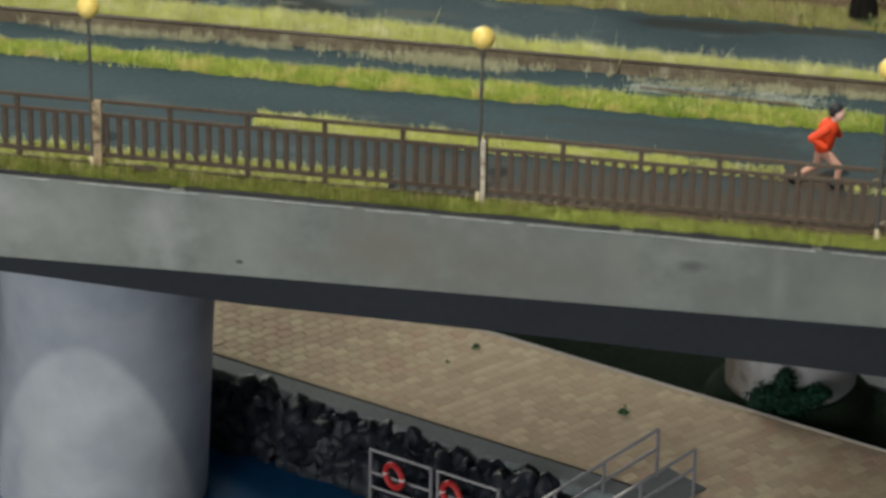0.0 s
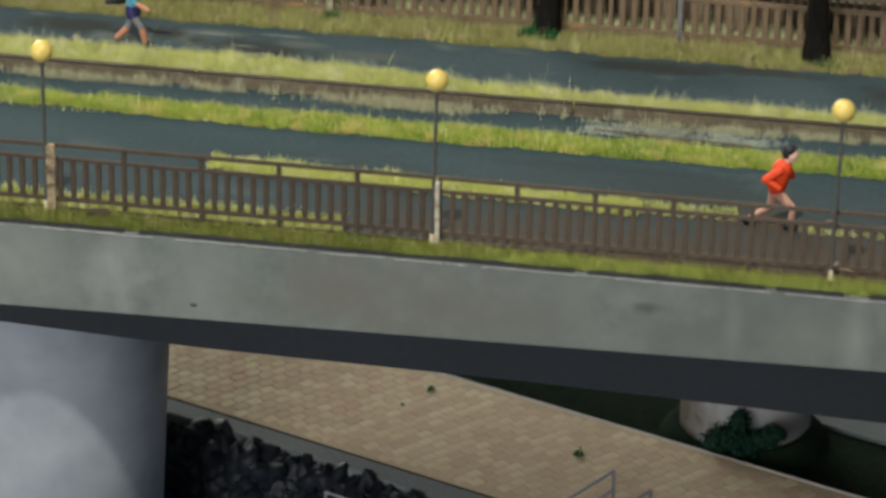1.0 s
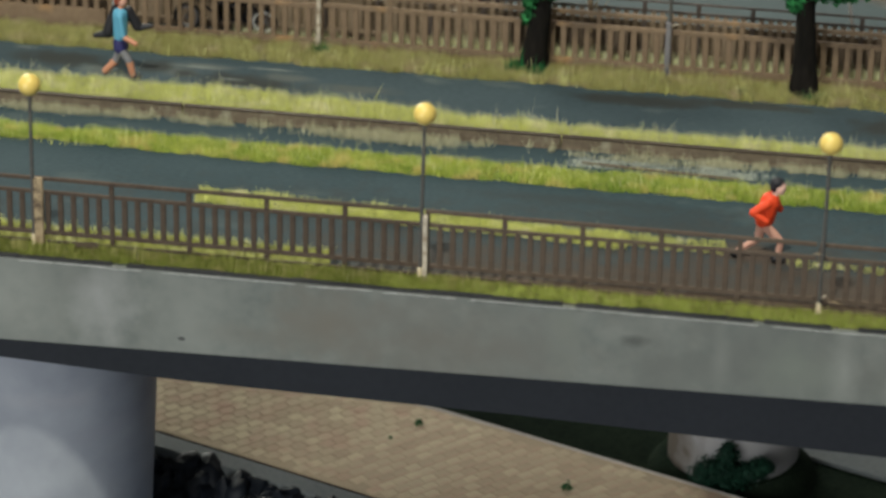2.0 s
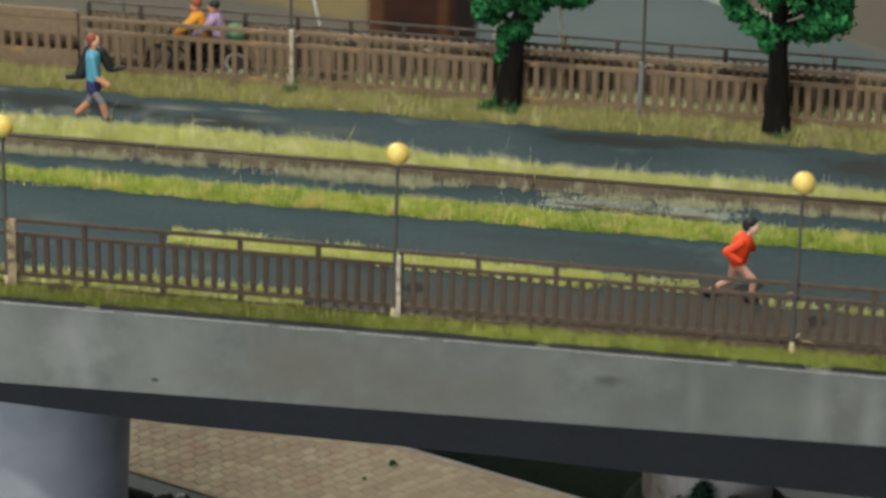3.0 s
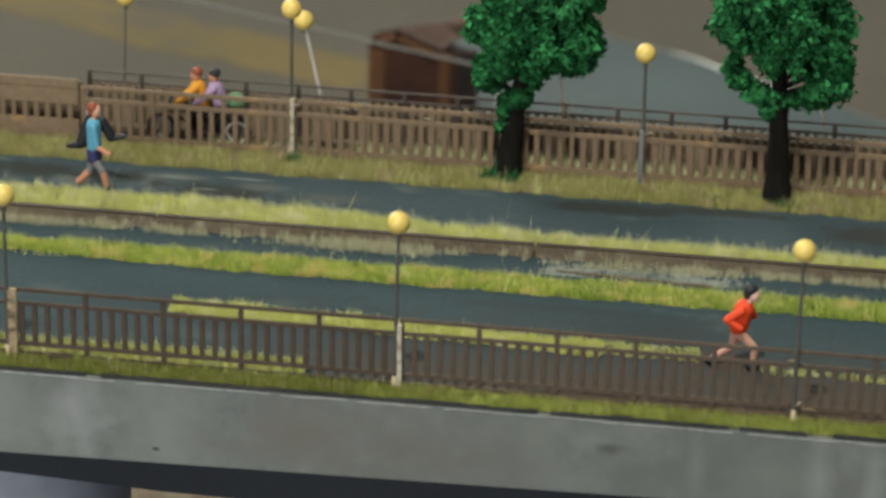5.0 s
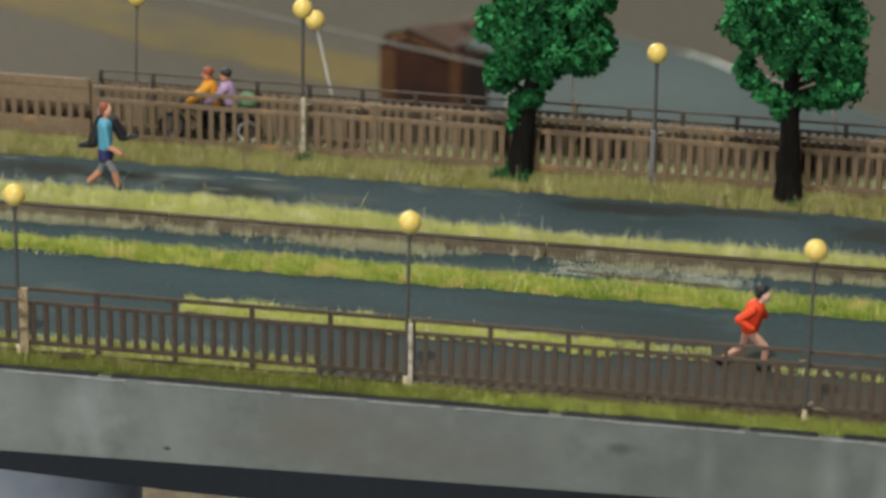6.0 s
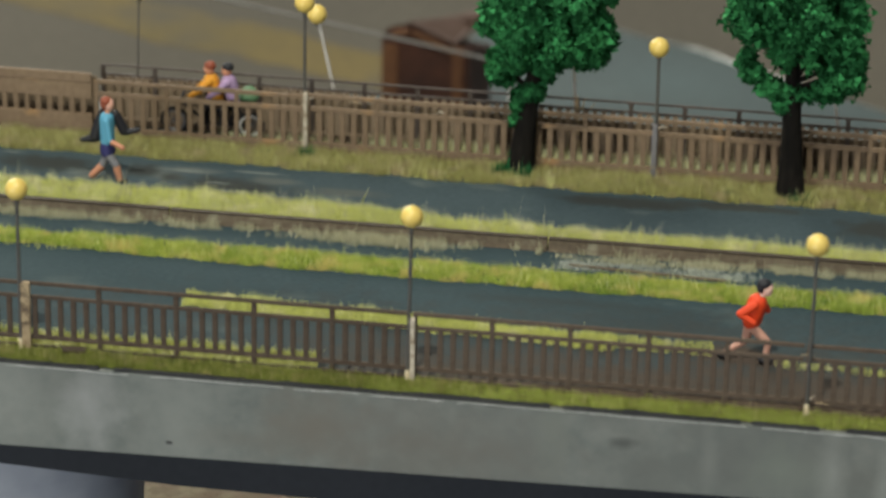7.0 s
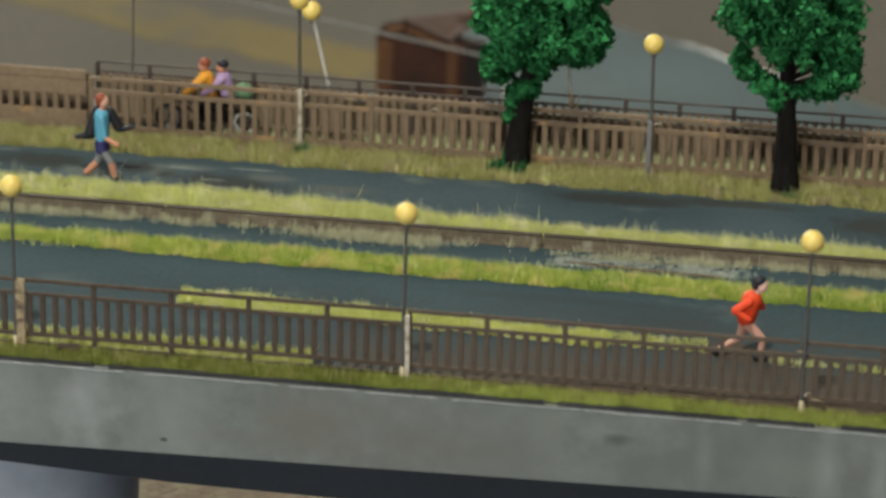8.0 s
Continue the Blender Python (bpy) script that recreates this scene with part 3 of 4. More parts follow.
triangles("single_blade", [((-25.5, 88.0, 0.0), (-25.2, 88.0, 0.0), (-23.2, 86.0, 5.2))], GRASS_PALE, "one long pale blade leaning over the asphalt", "grass", kind="")
tufts("green_tufts", [(-43, 111.0, 2.2, 1.0, 3.2), (57, 106.5, 1.8, 0.8, 2.0), (3.6, 109.4, 2.0, 1.0, 3.4), (9, 108.2, 2.4, 0.9, 3.6), (73, 105.8, 2.8, 0.8, 2.4)], LEAF, "small dark green tufts at lamp and tree feet", 22, 0.5)

bm = box(bmesh.new(), -17.5, 17.5, -0.35, 0.35, -0.02, 0.55, 0.12)
solid("batten", bm, RAIL, (43.0, 61.0, 0), "thin brown batten lying along the gravel edge", "batten", turn=-3.3)

# ---- fences ----
BARS = {}


def bar(key, sx, sy, sz, material):
    if key not in BARS:
        BARS[key] = mesh_of(key, box(bmesh.new(), -sx / 2, sx / 2, -sy / 2, sy / 2, 0, sz, min(sx, sy) * 0.18), material)
    return BARS[key]


def fence(place, material, tag, bay, bays, group, label, rails, wide=1.15, post=0.72, dark=None):
    """rails: name, foot, height and depth of the top, middle, bottom and foot rail; the bars run between the middle and the bottom one."""
    f = thing("fence", place, label, "fence", group)
    long = bays * bay
    for name, z, h, d in rails:
        part(name, bar(tag + name, long - 0.15, d, h, dark if dark and z > 10 else material), None, f, "", (long / 2, 0, z))
    base, head = rails[2][1] + rails[2][2] - 0.1, rails[1][1] + 0.1
    for i in range(bays):
        part("post", bar(tag + "post", 1.05, post, rails[0][1] - 0.02, dark or material), None, f, "", (i * bay + 0.5, 0, 0))
        for k in range(1, 6):
            part("baluster", bar(tag + "baluster", wide, 0.6, head - base, material), None, f, "", (i * bay + 0.5 + bay * k / 6, 0, base))
    return f


NEAR = "fence modules along the near verge"
NEAR_RAILS = (("top_rail", 14.75, 0.80, 0.80), ("middle_rail", 11.7, 0.8, 0.7), ("bottom_rail", 2.35, 0.9, 0.8), ("foot_rail", 0.35, 0.7, 0.7))
first = fence((-82.4, 0, 0), FENCE, "near_", 16.4, 5, NEAR, "dark brown plastic railing with upright bars in grass", NEAR_RAILS)
copy_thing(first, pose(-164.4 * MM, 0, 0))
right = fence((0.4, 0, 0), FENCE_MUDDY, "near_muddy_", 16.05, 5, NEAR, "dark brown plastic railing standing in brown mud", NEAR_RAILS)
copy_thing(right, pose(81.1 * MM, 0, 0))
FAR_RAILS = (("top_rail", 13.45, 1.05, 0.9), ("middle_rail", 10.15, 1.2, 0.8), ("bottom_rail", -0.25, 2.75, 0.9), ("foot_rail", -0.28, 0.5, 1.1))
second = fence((-43.6, 115.3, 0), FENCE_FAR, "far_", 16.4, 5, "fence modules beyond the far path", "tan-brown plastic railing behind the trees", FAR_RAILS, 1.36)
for k in (1, 2):
    copy_thing(second, pose((-43.6 + k * 82.4) * MM, 115.3 * MM, 0))
FAR = "fence modules beyond the far path"
fence((-94.6, 115.3, -0.3), FENCE_FAR, "far_short_", 16.9, 3, FAR, "tan-brown plastic railing in front of the bare ground", FAR_RAILS, 1.25)
LOW_RAILS = (("top_rail", 13.3, 2.3, 0.9), ("middle_rail", 9.2, 4.05, 0.8), ("bottom_rail", 0.0, 5.3, 0.9), ("foot_rail", -0.28, 0.26, 1.1))
fence((-193.5, 115.3, 0), FENCE_FAR, "end_", 16.4, 6, FAR, "tan-brown plastic railing with tall planks and small slots", LOW_RAILS, 1.3)
BACK_RAILS = (("top_rail", 14.85, 0.5, 0.55), ("middle_rail", 12.45, 0.6, 0.6), ("bottom_rail", 1.2, 0.9, 0.8), ("foot_rail", -0.05, 0.7, 0.7))
third = fence((-94.7, 122.6, 0), FENCE_BACK, "back_", 12.65, 8, "fence modules along the far deck edge", "dark brown plastic railing along the far deck edge", BACK_RAILS, 1.1, 0.6, FENCE_RAIL)
copy_thing(third, pose((-94.7 + 8 * 12.65) * MM, 122.6 * MM, 0))


# added boards; the dark brown ones put the shade of the railing gaps into colour
bm = box(bmesh.new(), -94.7, -36, 123.6, 124.4, -0.3, 11.6, 0.15)
solid("backing_board", bm, BOARD, (0, 0, 0), "mid brown board behind the rear railing", "board")
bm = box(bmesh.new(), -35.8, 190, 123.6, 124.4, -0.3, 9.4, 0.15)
solid("backing_board", bm, SHADE, (0, 0, 0), "low board in gap-shade brown behind the rear railing", "board")
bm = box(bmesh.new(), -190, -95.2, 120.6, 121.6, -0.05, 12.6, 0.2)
solid("backing_board", bm, SHADE, (0, 0, 0), "board in gap-shade brown behind the end of the far fence", "board")

bm = box(bmesh.new(), -2.6, 2.4, -0.9, 0.5, 0, 1.5, 0.3)
solid("wood_chip", bm, FENCE, (-70.5, -1.2, 0.3), "dark brown broken chip lying at the railing foot", "chip", turn=8)

# mud washed up along the foot of the railing past the middle lamp
bm = bmesh.new()
across = (-1.0, -0.75, -0.3, 0.3, 0.9, 1.6, 2.6, 3.8)
crest = (0.0, 0.9, 1.5, 1.9, 1.7, 1.1, 0.5, -0.1)
rows = []
for i in range(330):
    x = 3.0 + i * 0.5
    swell = min(1, i / 60) * (0.8 + 0.35 * noise.noise(Vector((x * 0.11, 0, 5))))
    rows.append([bm.verts.new((x, y + 0.25 * noise.noise(Vector((x * 0.4, y, 2))), h * swell + 0.16 * noise.noise(Vector((x * 1.3, y * 1.6, 9))) - 0.1)) for y, h in zip(across, crest)])
for a, b in zip(rows, rows[1:]):
    for k in range(len(across) - 1):
        bm.faces.new((a[k], b[k], b[k + 1], a[k + 1]))
solid("mud_bank", bm, MUD, (0, 0, 0), "brown mud washed up along the railing foot", "mud", kind="stuff")

# ---- lamps ----
def street_lamp(place, tall, lean=(0, 0), pale=False, group="globe lamps along the bridge", foot=True, slim=0.42):
    ob = thing("street_lamp", place, "thin dark lamp pole with yellow globe" if not pale else "leaning bare steel lamp pole with yellow globe", "street lamp", group)
    top = (lean[0], lean[1], tall)
    part("pole", rod(bmesh.new(), (0, 0, -0.2), top, slim, slim * 0.86, 12), POLE_PALE if pale else POLE, ob)
    part("globe", ball(bmesh.new(), top, 2.32, 28), GLOBE, ob, "matt yellow ball")
    part("collar", rod(bmesh.new(), (top[0], top[1], tall - 2.9), (top[0], top[1], tall - 2.2), 0.6, 0.5, 12), POLE, ob)
    if foot:
        part("foot", rod(bmesh.new(), (0, 0, -0.1), (0, 0, 2.7), 0.66, 0.46, 10), CREAM, ob, "cream glue blob")
    return ob


def stake(place, tall, wide, tilt):
    bm = bmesh.new()
    box(bm, -wide / 2, wide / 2, -0.6, 0.6, 0, tall, 0.15)
    bmesh.ops.subdivide_edges(bm, edges=list(bm.edges), cuts=2, use_grid_fill=True)
    for v in bm.verts:
        v.co += Vector(noise.noise_vector(v.co * 0.9 + Vector(place))) * 0.16
    ob = solid("stake", bm, STAKE, place, "worn tan wooden stake beside a lamp pole", "stake", "stakes between fence modules")
    ob.rotation_euler[1] = radians(tilt)
    return ob


street_lamp((-82.2, -0.75, 0), 36.5, (0.1, 0))
street_lamp((-0.4, -0.75, 0), 37.2, (0.5, 0))
street_lamp((81.8, -1.2, 0), 38.1, (0.2, 0))
stake((-80.9, -0.75, 0), 15.6, 1.9, 0)
stake((0.65, -1.0, 0), 14.6, 1.0, 0).data.materials[0] = STAKE_PALE
street_lamp((-43.9, 115.1, 0), 37.2)
street_lamp((39.2, 114.6, 0), 32.4, (-0.3, 0.4))
stake((-43.5, 114.2, 0), 15.2, 0.95, 0).data.materials[0] = STAKE_PALE
stake((38.8, 114.4, 0), 13.5, 1.25, 0).data.materials[0] = STEEL
stake((20.7, 121.0, 0), 16.4, 0.8, -4)


def scrap(place, long, lean, turn, material, label):
    """A torn sliver of straw or bark caught at a post."""
    bm = bmesh.new()
    rod(bm, (0, 0, 0), (long * 0.55, 0.1, long * 0.06), 0.10, 0.16, 6)
    rod(bm, (long * 0.5, 0.1, long * 0.05), (long, -0.1, -long * 0.05), 0.16, 0.06, 6)
    ob = solid("straw_scrap", bm, material, place, label, "scrap", "scraps caught along the railings", turn=turn)
    ob.rotation_euler[1] = radians(lean)
    return ob


TAN = "tan sliver of straw caught at the railing"
for place, long, lean, turn in (((80.0, -0.5, 13.2), 2.6, 2, 4), ((80.6, -0.5, 10.8), 2.0, -6, -10), ((82.3, -1.2, 3.6), 1.4, -50, 0), ((83.4, -1.0, 2.9), 3.0, 3, 0),
                                ((20.2, 120.6, 8.0), 8.5, -82, 0), ((21.4, 120.4, 9.0), 7.0, -70, 10), ((22.0, 120.8, 8.0), 7.6, -98, 0), ((39.6, 114.2, 12.6), 2.0, -20, 0), ((37.2, 113.8, 0.6), 3.0, -60, 0), ((40.6, 113.8, 1.2), 2.6, -125, 0),
                                ((-12.4, 114.6, 12.4), 1.8, 0, 0), ((-33.0, 114.6, 13.4), 3.0, 4, 0), ((-43.0, 113.9, 13.4), 1.6, -30, 0), ((-44.4, 113.6, 2.0), 2.0, -70, 0)):
    scrap(place, long, lean, turn, STAKE_PALE if long < 2.5 else STAKE, TAN)
BACK = "globe lamps behind the far fence"
street_lamp((-86.9, 126.0, 0), 33.3, (1.0, 0), False, group=BACK, foot=False, slim=0.24)
street_lamp((-36.4, 126.0, 0), 30.4, (-6.6, 0), True, group=BACK, foot=False)
street_lamp((19.5, 126.0, 0), 33.0, (-2.0, 0), True, group=BACK, foot=False)
street_lamp((82.5, 126.0, 0), 31.0, (-5.5, 1.5), True, group=BACK, foot=False)


# ---- trees ----
def crown(clumps, per, leaf, seed, up=-2.0, jitter=0.5):
    """Small flakes gathered in puffs, (x, y, z, radius), each lying roughly along its puff; up: leave out those on the under and rear sides."""
    k = np.random.default_rng(seed)
    out = []
    for cx, cy, cz, r in clumps:
        d = k.normal(0, 1, (int(per * r ** 2) + 4, 3))
        d /= np.linalg.norm(d, axis=1)[:, None]
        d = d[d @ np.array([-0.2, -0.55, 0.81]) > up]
        n = len(d)
        lumps = 1 + 0.20 * np.sin(d[:, 0] * 6 + cx * 3) * np.cos(d[:, 2] * 5 + cz) + np.where(k.uniform(0, 1, n) > 0.75, k.uniform(0, 0.6, n), 0)
        c = np.array([cx, cy, cz]) + d * (r * lumps * k.uniform(0.82, 1.06, n))[:, None]
        face = d + k.normal(0, jitter, (n, 3))
        a = np.cross(face, k.normal(0, 1, (n, 3)))
        a /= np.linalg.norm(a, axis=1)[:, None] + 1e-6
        b = np.cross(face, a)
        b /= np.linalg.norm(b, axis=1)[:, None] + 1e-6
        size = leaf * k.uniform(0.5, 1.4, n)[:, None]
        a, b = a * size, b * size * k.uniform(0.6, 1.1, n)[:, None]
        out.append(np.stack([c - a * 0.5 - b * 0.33, c + a * 0.5 - b * 0.33, c + b * 0.67], 1))
    return np.concatenate(out)


def tree(place, bend, lobes, seed):
    """bend: how far the trunk leans at 34 mm height; lobes: x, z, half width and half height of the masses of the crown."""
    ob = thing("tree", place, "model tree with black trunk and deep green foam foliage", "tree", "trees along the far path")
    bm = bmesh.new()
    rings = []
    for i in range(15):
        f = i / 14
        z = 34 * f - 0.3
        r = 2.75 * (1 - 0.42 * f) + 1.0 * (1 - f) ** 5
        rings.append([bm.verts.new((bend * f ** 1.2 + r * math.cos(a) * (1 + 0.14 * noise.noise(Vector((a * 2, z * 0.2, seed)))), r * math.sin(a) * (1 + 0.1 * noise.noise(Vector((a * 3, z * 0.3, seed + 4)))), z))
                      for a in (2 * math.pi * q / 24 for q in range(24))])
    for a, b in zip(rings, rings[1:]):
        for q in range(24):
            bm.faces.new((a[q], a[(q + 1) % 24], b[(q + 1) % 24], b[q]))
    bm.faces.new(rings[-1])
    part("trunk", bm, BARK, ob, "black rough trunk")
    k = random.Random(seed)
    clumps = []
    for cx, cz, w, h in lobes:
        part("limb", rod(bmesh.new(), (bend * 0.7, 0, max(14, min(28, cz - 6))), (cx, 0, cz), 0.8, 0.3, 8), BARK, ob)
        for i in range(int(w * h * 0.58) + 4):
            a, q = k.uniform(0, 2 * math.pi), math.sqrt(k.uniform(0.02, 1))
            deep = min(w, 9) * math.sqrt(1.05 - q * q)
            clumps.append((cx + math.cos(a) * q * w, k.uniform(-1, 1) * deep, cz + math.sin(a) * q * h, min(k.uniform(1.2, 3.4), 0.7 + 0.55 * min(w, h))))
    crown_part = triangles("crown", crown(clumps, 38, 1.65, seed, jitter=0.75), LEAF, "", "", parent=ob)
    # paler flocking on upper front sides only: highlights put into the leaf colour
    tips = triangles("leaf_flocking", crown([(x, y, z, r * 1.05) for x, y, z, r in clumps], 12, 1.55, seed + 1, 0.55, 0.6), LEAF_LIT, "", "", parent=crown_part)
    tagged(tips, "lighter green leaf flocking, highlight painted on the upper front sides")
    return ob


tree((7.6, 112.8, 0), 4.4, [(6.5, 48, 12.0, 9), (-4.5, 37.0, 4.4, 4.0), (6.0, 35, 9, 5), (16.5, 35, 5.0, 4.6), (11.5, 30.0, 7.0, 2.6), (-4.8, 26.0, 3.4, 2.8), (2.2, 28.4, 5.4, 3.0),
                            (5.2, 24.4, 2.2, 1.0), (-0.2, 18.4, 1.3, 2.8), (2.6, 20.6, 1.8, 2.0), (-1.0, 13.4, 0.7, 1.8), (19.4, 45, 2.0, 1.4)], 3)
tree((71.0, 110.2, 0), -1.2, [(-0.5, 51, 12.8, 9), (-9.6, 42.5, 4.6, 4.2), (-3.5, 40.0, 6.0, 3.4), (6.6, 42.0, 6.8, 5.0), (0.5, 35.2, 6.4, 2.4), (-10.6, 31.2, 2.0, 3.0), (-6.8, 26.4, 2.8, 1.5), (-1.4, 25.6, 2.2, 1.4),
                              (10.6, 34.0, 4.2, 4.2), (9.0, 28.8, 4.4, 3.4), (14.2, 32.4, 0.8, 0.8), (2.6, 25.4, 1.2, 0.9), (-2.6, 22.8, 1.6, 2.0)], 9)


# ---- figurines ----
def figurine(place, turn, look_like, label):
    """One plain painted mesh: rounded limbs, body and head."""
    bm, mats, pieces = bmesh.new(), [], look_like
    for shape, a, b, r0, r1, m in pieces:
        if m not in mats:
            mats.append(m)
        if shape == "limb":
            rod(bm, a, b, r0, r1, 10, mats.index(m))
            ball(bm, a, r0 * 0.98, 10, mats.index(m))
            ball(bm, b, r1 * 0.98, 10, mats.index(m))
        else:
            ball(bm, a, b, 16, mats.index(m))
    return solid("figurine", bm, mats, place, label, "figurine", turn=turn)


JOGGER = [
    ("limb", (-4.2, 0.6, 1.5), (-0.1, 0.6, 4.6), 0.6, 0.8, LEG), ("limb", (-0.1, 0.6, 4.6), (0.6, 0.5, 8.2), 0.85, 1.15, LEG),
    ("limb", (4.3, -0.6, 1.3), (4.7, -0.6, 4.9), 0.62, 0.8, LEG), ("limb", (4.7, -0.6, 4.9), (1.3, -0.5, 8.3), 0.85, 1.2, LEG),
    ("limb", (-5.0, 0.4, 1.0), (-3.7, 0.4, 0.8), 0.9, 0.8, DARK), ("limb", (3.6, -0.8, 0.9), (5.2, -0.8, 0.8), 0.85, 0.75, DARK),
    ("limb", (1.0, 0, 9.4), (2.0, 0, 13.7), 2.0, 2.15, ORANGE), ("limb", (1.6, -1.9, 14.0), (-1.2, -2.3, 11.9), 1.0, 0.95, ORANGE),
    ("limb", (-1.2, -2.3, 11.9), (1.6, -2.7, 10.3), 0.9, 0.75, ORANGE), ("limb", (2.6, 1.9, 13.6), (4.0, 2.1, 11.2), 0.9, 0.75, ORANGE),
    ("limb", (2.7, 0, 15.0), (3.2, 0, 16.2), 0.75, 0.7, FACE),
    ("ball", (3.9, 0, 17.0), (1.2, 1.15, 1.65), 0, 0, FACE), ("ball", (3.2, 0, 18.1), (1.5, 1.35, 1.15), 0, 0, DARK), ("ball", (2.6, 0, 17.2), (0.95, 1.2, 1.2), 0, 0, DARK)]
figurine((67.5, 21.6, 0), 0, JOGGER, "small painted figurine in an orange top, running pose")
WALKER = [
    ("limb", (-4.2, 0.6, 0.8), (-1.6, 0.6, 3.6), 0.75, 0.9, SKIN), ("limb", (-1.6, 0.6, 3.6), (-0.3, 0.5, 6.6), 0.9, 1.1, GREY),
    ("limb", (2.6, -0.6, 0.8), (1.9, -0.6, 4.2), 0.7, 0.9, SKIN), ("limb", (1.9, -0.6, 4.2), (0.2, -0.5, 6.8), 0.9, 1.1, GREY),
    ("limb", (2.3, -0.6, 0.5), (4.0, -0.6, 0.5), 0.55, 0.5, DARK), ("limb", (-0.2, 0, 7.4), (-0.2, 0, 9.0), 1.8, 1.75, NAVY),
    ("limb", (-0.2, 0, 9.8), (-0.2, 0, 15.6), 1.65, 1.75, SKY_BLUE), ("limb", (0.2, -1.8, 15.6), (0.9, -2.2, 11.0), 0.8, 0.7, SKY_BLUE),
    ("limb", (0.9, -2.2, 11.0), (3.8, -2.2, 9.4), 0.62, 0.6, SKIN),
    ("limb", (-1.5, 1.2, 16.4), (-3.2, 1.4, 10.6), 1.1, 1.6, DARK), ("limb", (-3.4, 1.4, 9.9), (-6.6, 1.4, 9.2), 1.1, 0.6, DARK),
    ("limb", (1.5, 1.2, 16.2), (3.4, 1.6, 12.2), 1.1, 1.2, DARK), ("limb", (3.6, 1.6, 11.8), (6.8, 1.6, 12.6), 0.9, 0.5, DARK),
    ("limb", (-0.1, 0, 16.8), (0.1, 0, 18.0), 0.75, 0.7, SKIN), ("ball", (0.35, 0, 19.0), (1.15, 1.1, 1.6), 0, 0, LEG), ("ball", (-0.35, 0, 19.8), (1.35, 1.3, 1.15), 0, 0, HAIR_RED), ("ball", (-0.75, 0, 18.9), (0.9, 1.15, 1.2), 0, 0, HAIR_RED)]
figurine((-84.9, 89.0, 0), 0, WALKER, "small painted figurine in light blue, striding with black cape")


def wheel(place, r, rim, parent, label=""):
    w = part("wheel", torus(bmesh.new(), (0, 0, 0), (0, 1, 0), r, 0.42, 28, 8), TYRE, parent, label, place)
    part("rim", torus(bmesh.new(), (0, 0, 0), (0, 1, 0), r - 0.65, 0.42, 28, 6), rim, w, "pale rim")
    bm = bmesh.new()
    for k in range(8):
        a = k * math.pi / 4
        rod(bm, (0, 0, 0), (math.cos(a) * (r - 0.4), 0, math.sin(a) * (r - 0.4)), 0.1, 0.1, 5)
    rod(bm, (0, -0.5, 0), (0, 0.5, 0), 0.5, 0.5, 8)
    part("spokes", bm, GREY, w)
    return w


def tandem(place):
    ob = thing("tandem_bicycle", place, "black model tandem bicycle with pale rims between the fences", "bicycle")
    wheel((-8.6, 0, 3.7), 3.1, GREY, ob)
    wheel((9.8, 0, 3.7), 3.1, HUB, ob, "rear wheel with white rim")
    bm = bmesh.new()
    for a, b in (((-8.6, 0, 3.7), (-6.6, 0, 9.4)), ((-6.4, 0, 8.2), (0.8, 0, 8.2)), ((0.8, 0, 8.2), (6.2, 0, 8.4)), ((6.2, 0, 8.4), (9.8, 0, 3.7)), ((-6.4, 0, 8.2), (-0.4, 0, 3.6)), ((-0.4, 0, 3.6), (0.8, 0, 8.8)),
                 ((-0.4, 0, 3.6), (5.0, 0, 3.6)), ((5.0, 0, 3.6), (6.2, 0, 8.8)), ((5.0, 0, 3.6), (9.8, 0, 3.7)), ((-6.4, -1.6, 10.6), (-6.4, 1.6, 10.6)), ((-6.6, 0, 9.4), (-6.4, 0, 10.6)), ((0.2, -1.4, 10.2), (0.2, 1.4, 10.2))):
        rod(bm, a, b, 0.35, 0.35, 8)
    part("frame", bm, DARK, ob)
    for x in (0.9, 6.2):
        part("saddle", ball(bmesh.new(), (x, 0, 9.1), (1.2, 0.7, 0.4), 12), DARK, ob)
    bag = bmesh.new()
    ball(bag, (9.4, 0, 11.4), (2.5, 1.9, 2.3), 18)
    for v in bag.verts:
        v.co += Vector(noise.noise_vector(v.co * 0.5)) * 0.35
    part("luggage_bag", bag, SAGE, ob, "rounded sage green bag on the rear carrier")
    return ob


tandem((-67.5, 118.9, 0))


def rider(x, top, hair, legs):
    return [("limb", (x - 1.4, -0.9, 4.0), (x - 2.4, -0.9, 7.4), 0.7, 0.85, legs), ("limb", (x - 2.4, -0.9, 7.4), (x + 0.8, -0.6, 9.2), 0.9, 1.1, legs),
            ("limb", (x - 0.6, 0.9, 3.2), (x - 1.6, 0.9, 6.8), 0.7, 0.85, legs), ("limb", (x - 1.6, 0.9, 6.8), (x + 0.8, 0.6, 9.2), 0.9, 1.1, legs),
            ("limb", (x + 1.2, 0, 9.8), (x - 0.2, 0, 14.6), 1.8, 1.9, top), ("limb", (x - 0.4, -1.7, 14.8), (x - 2.6, -2.0, 12.6), 1.0, 0.85, top), ("limb", (x - 2.6, -2.0, 12.6), (x - 5.0, -1.6, 10.8), 0.8, 0.6, top),
            ("limb", (x - 0.4, 1.7, 14.8), (x - 4.6, 1.6, 10.9), 0.9, 0.6, top),
            ("ball", (x - 0.7, 0, 17.4), (1.25, 1.15, 1.45), 0, 0, SKIN), ("ball", (x - 0.4, 0, 18.3), (1.4, 1.3, 1.15), 0, 0, hair)]


figurine((-66.9, 118.9, 0), 0, rider(0, AMBER, HAIR_RED, DARK), "small painted figurine in amber seated on the tandem")
figurine((-62.6, 118.9, 0), 0, rider(0, LILAC, DARK, DARK), "small painted figurine in lilac seated on the tandem")

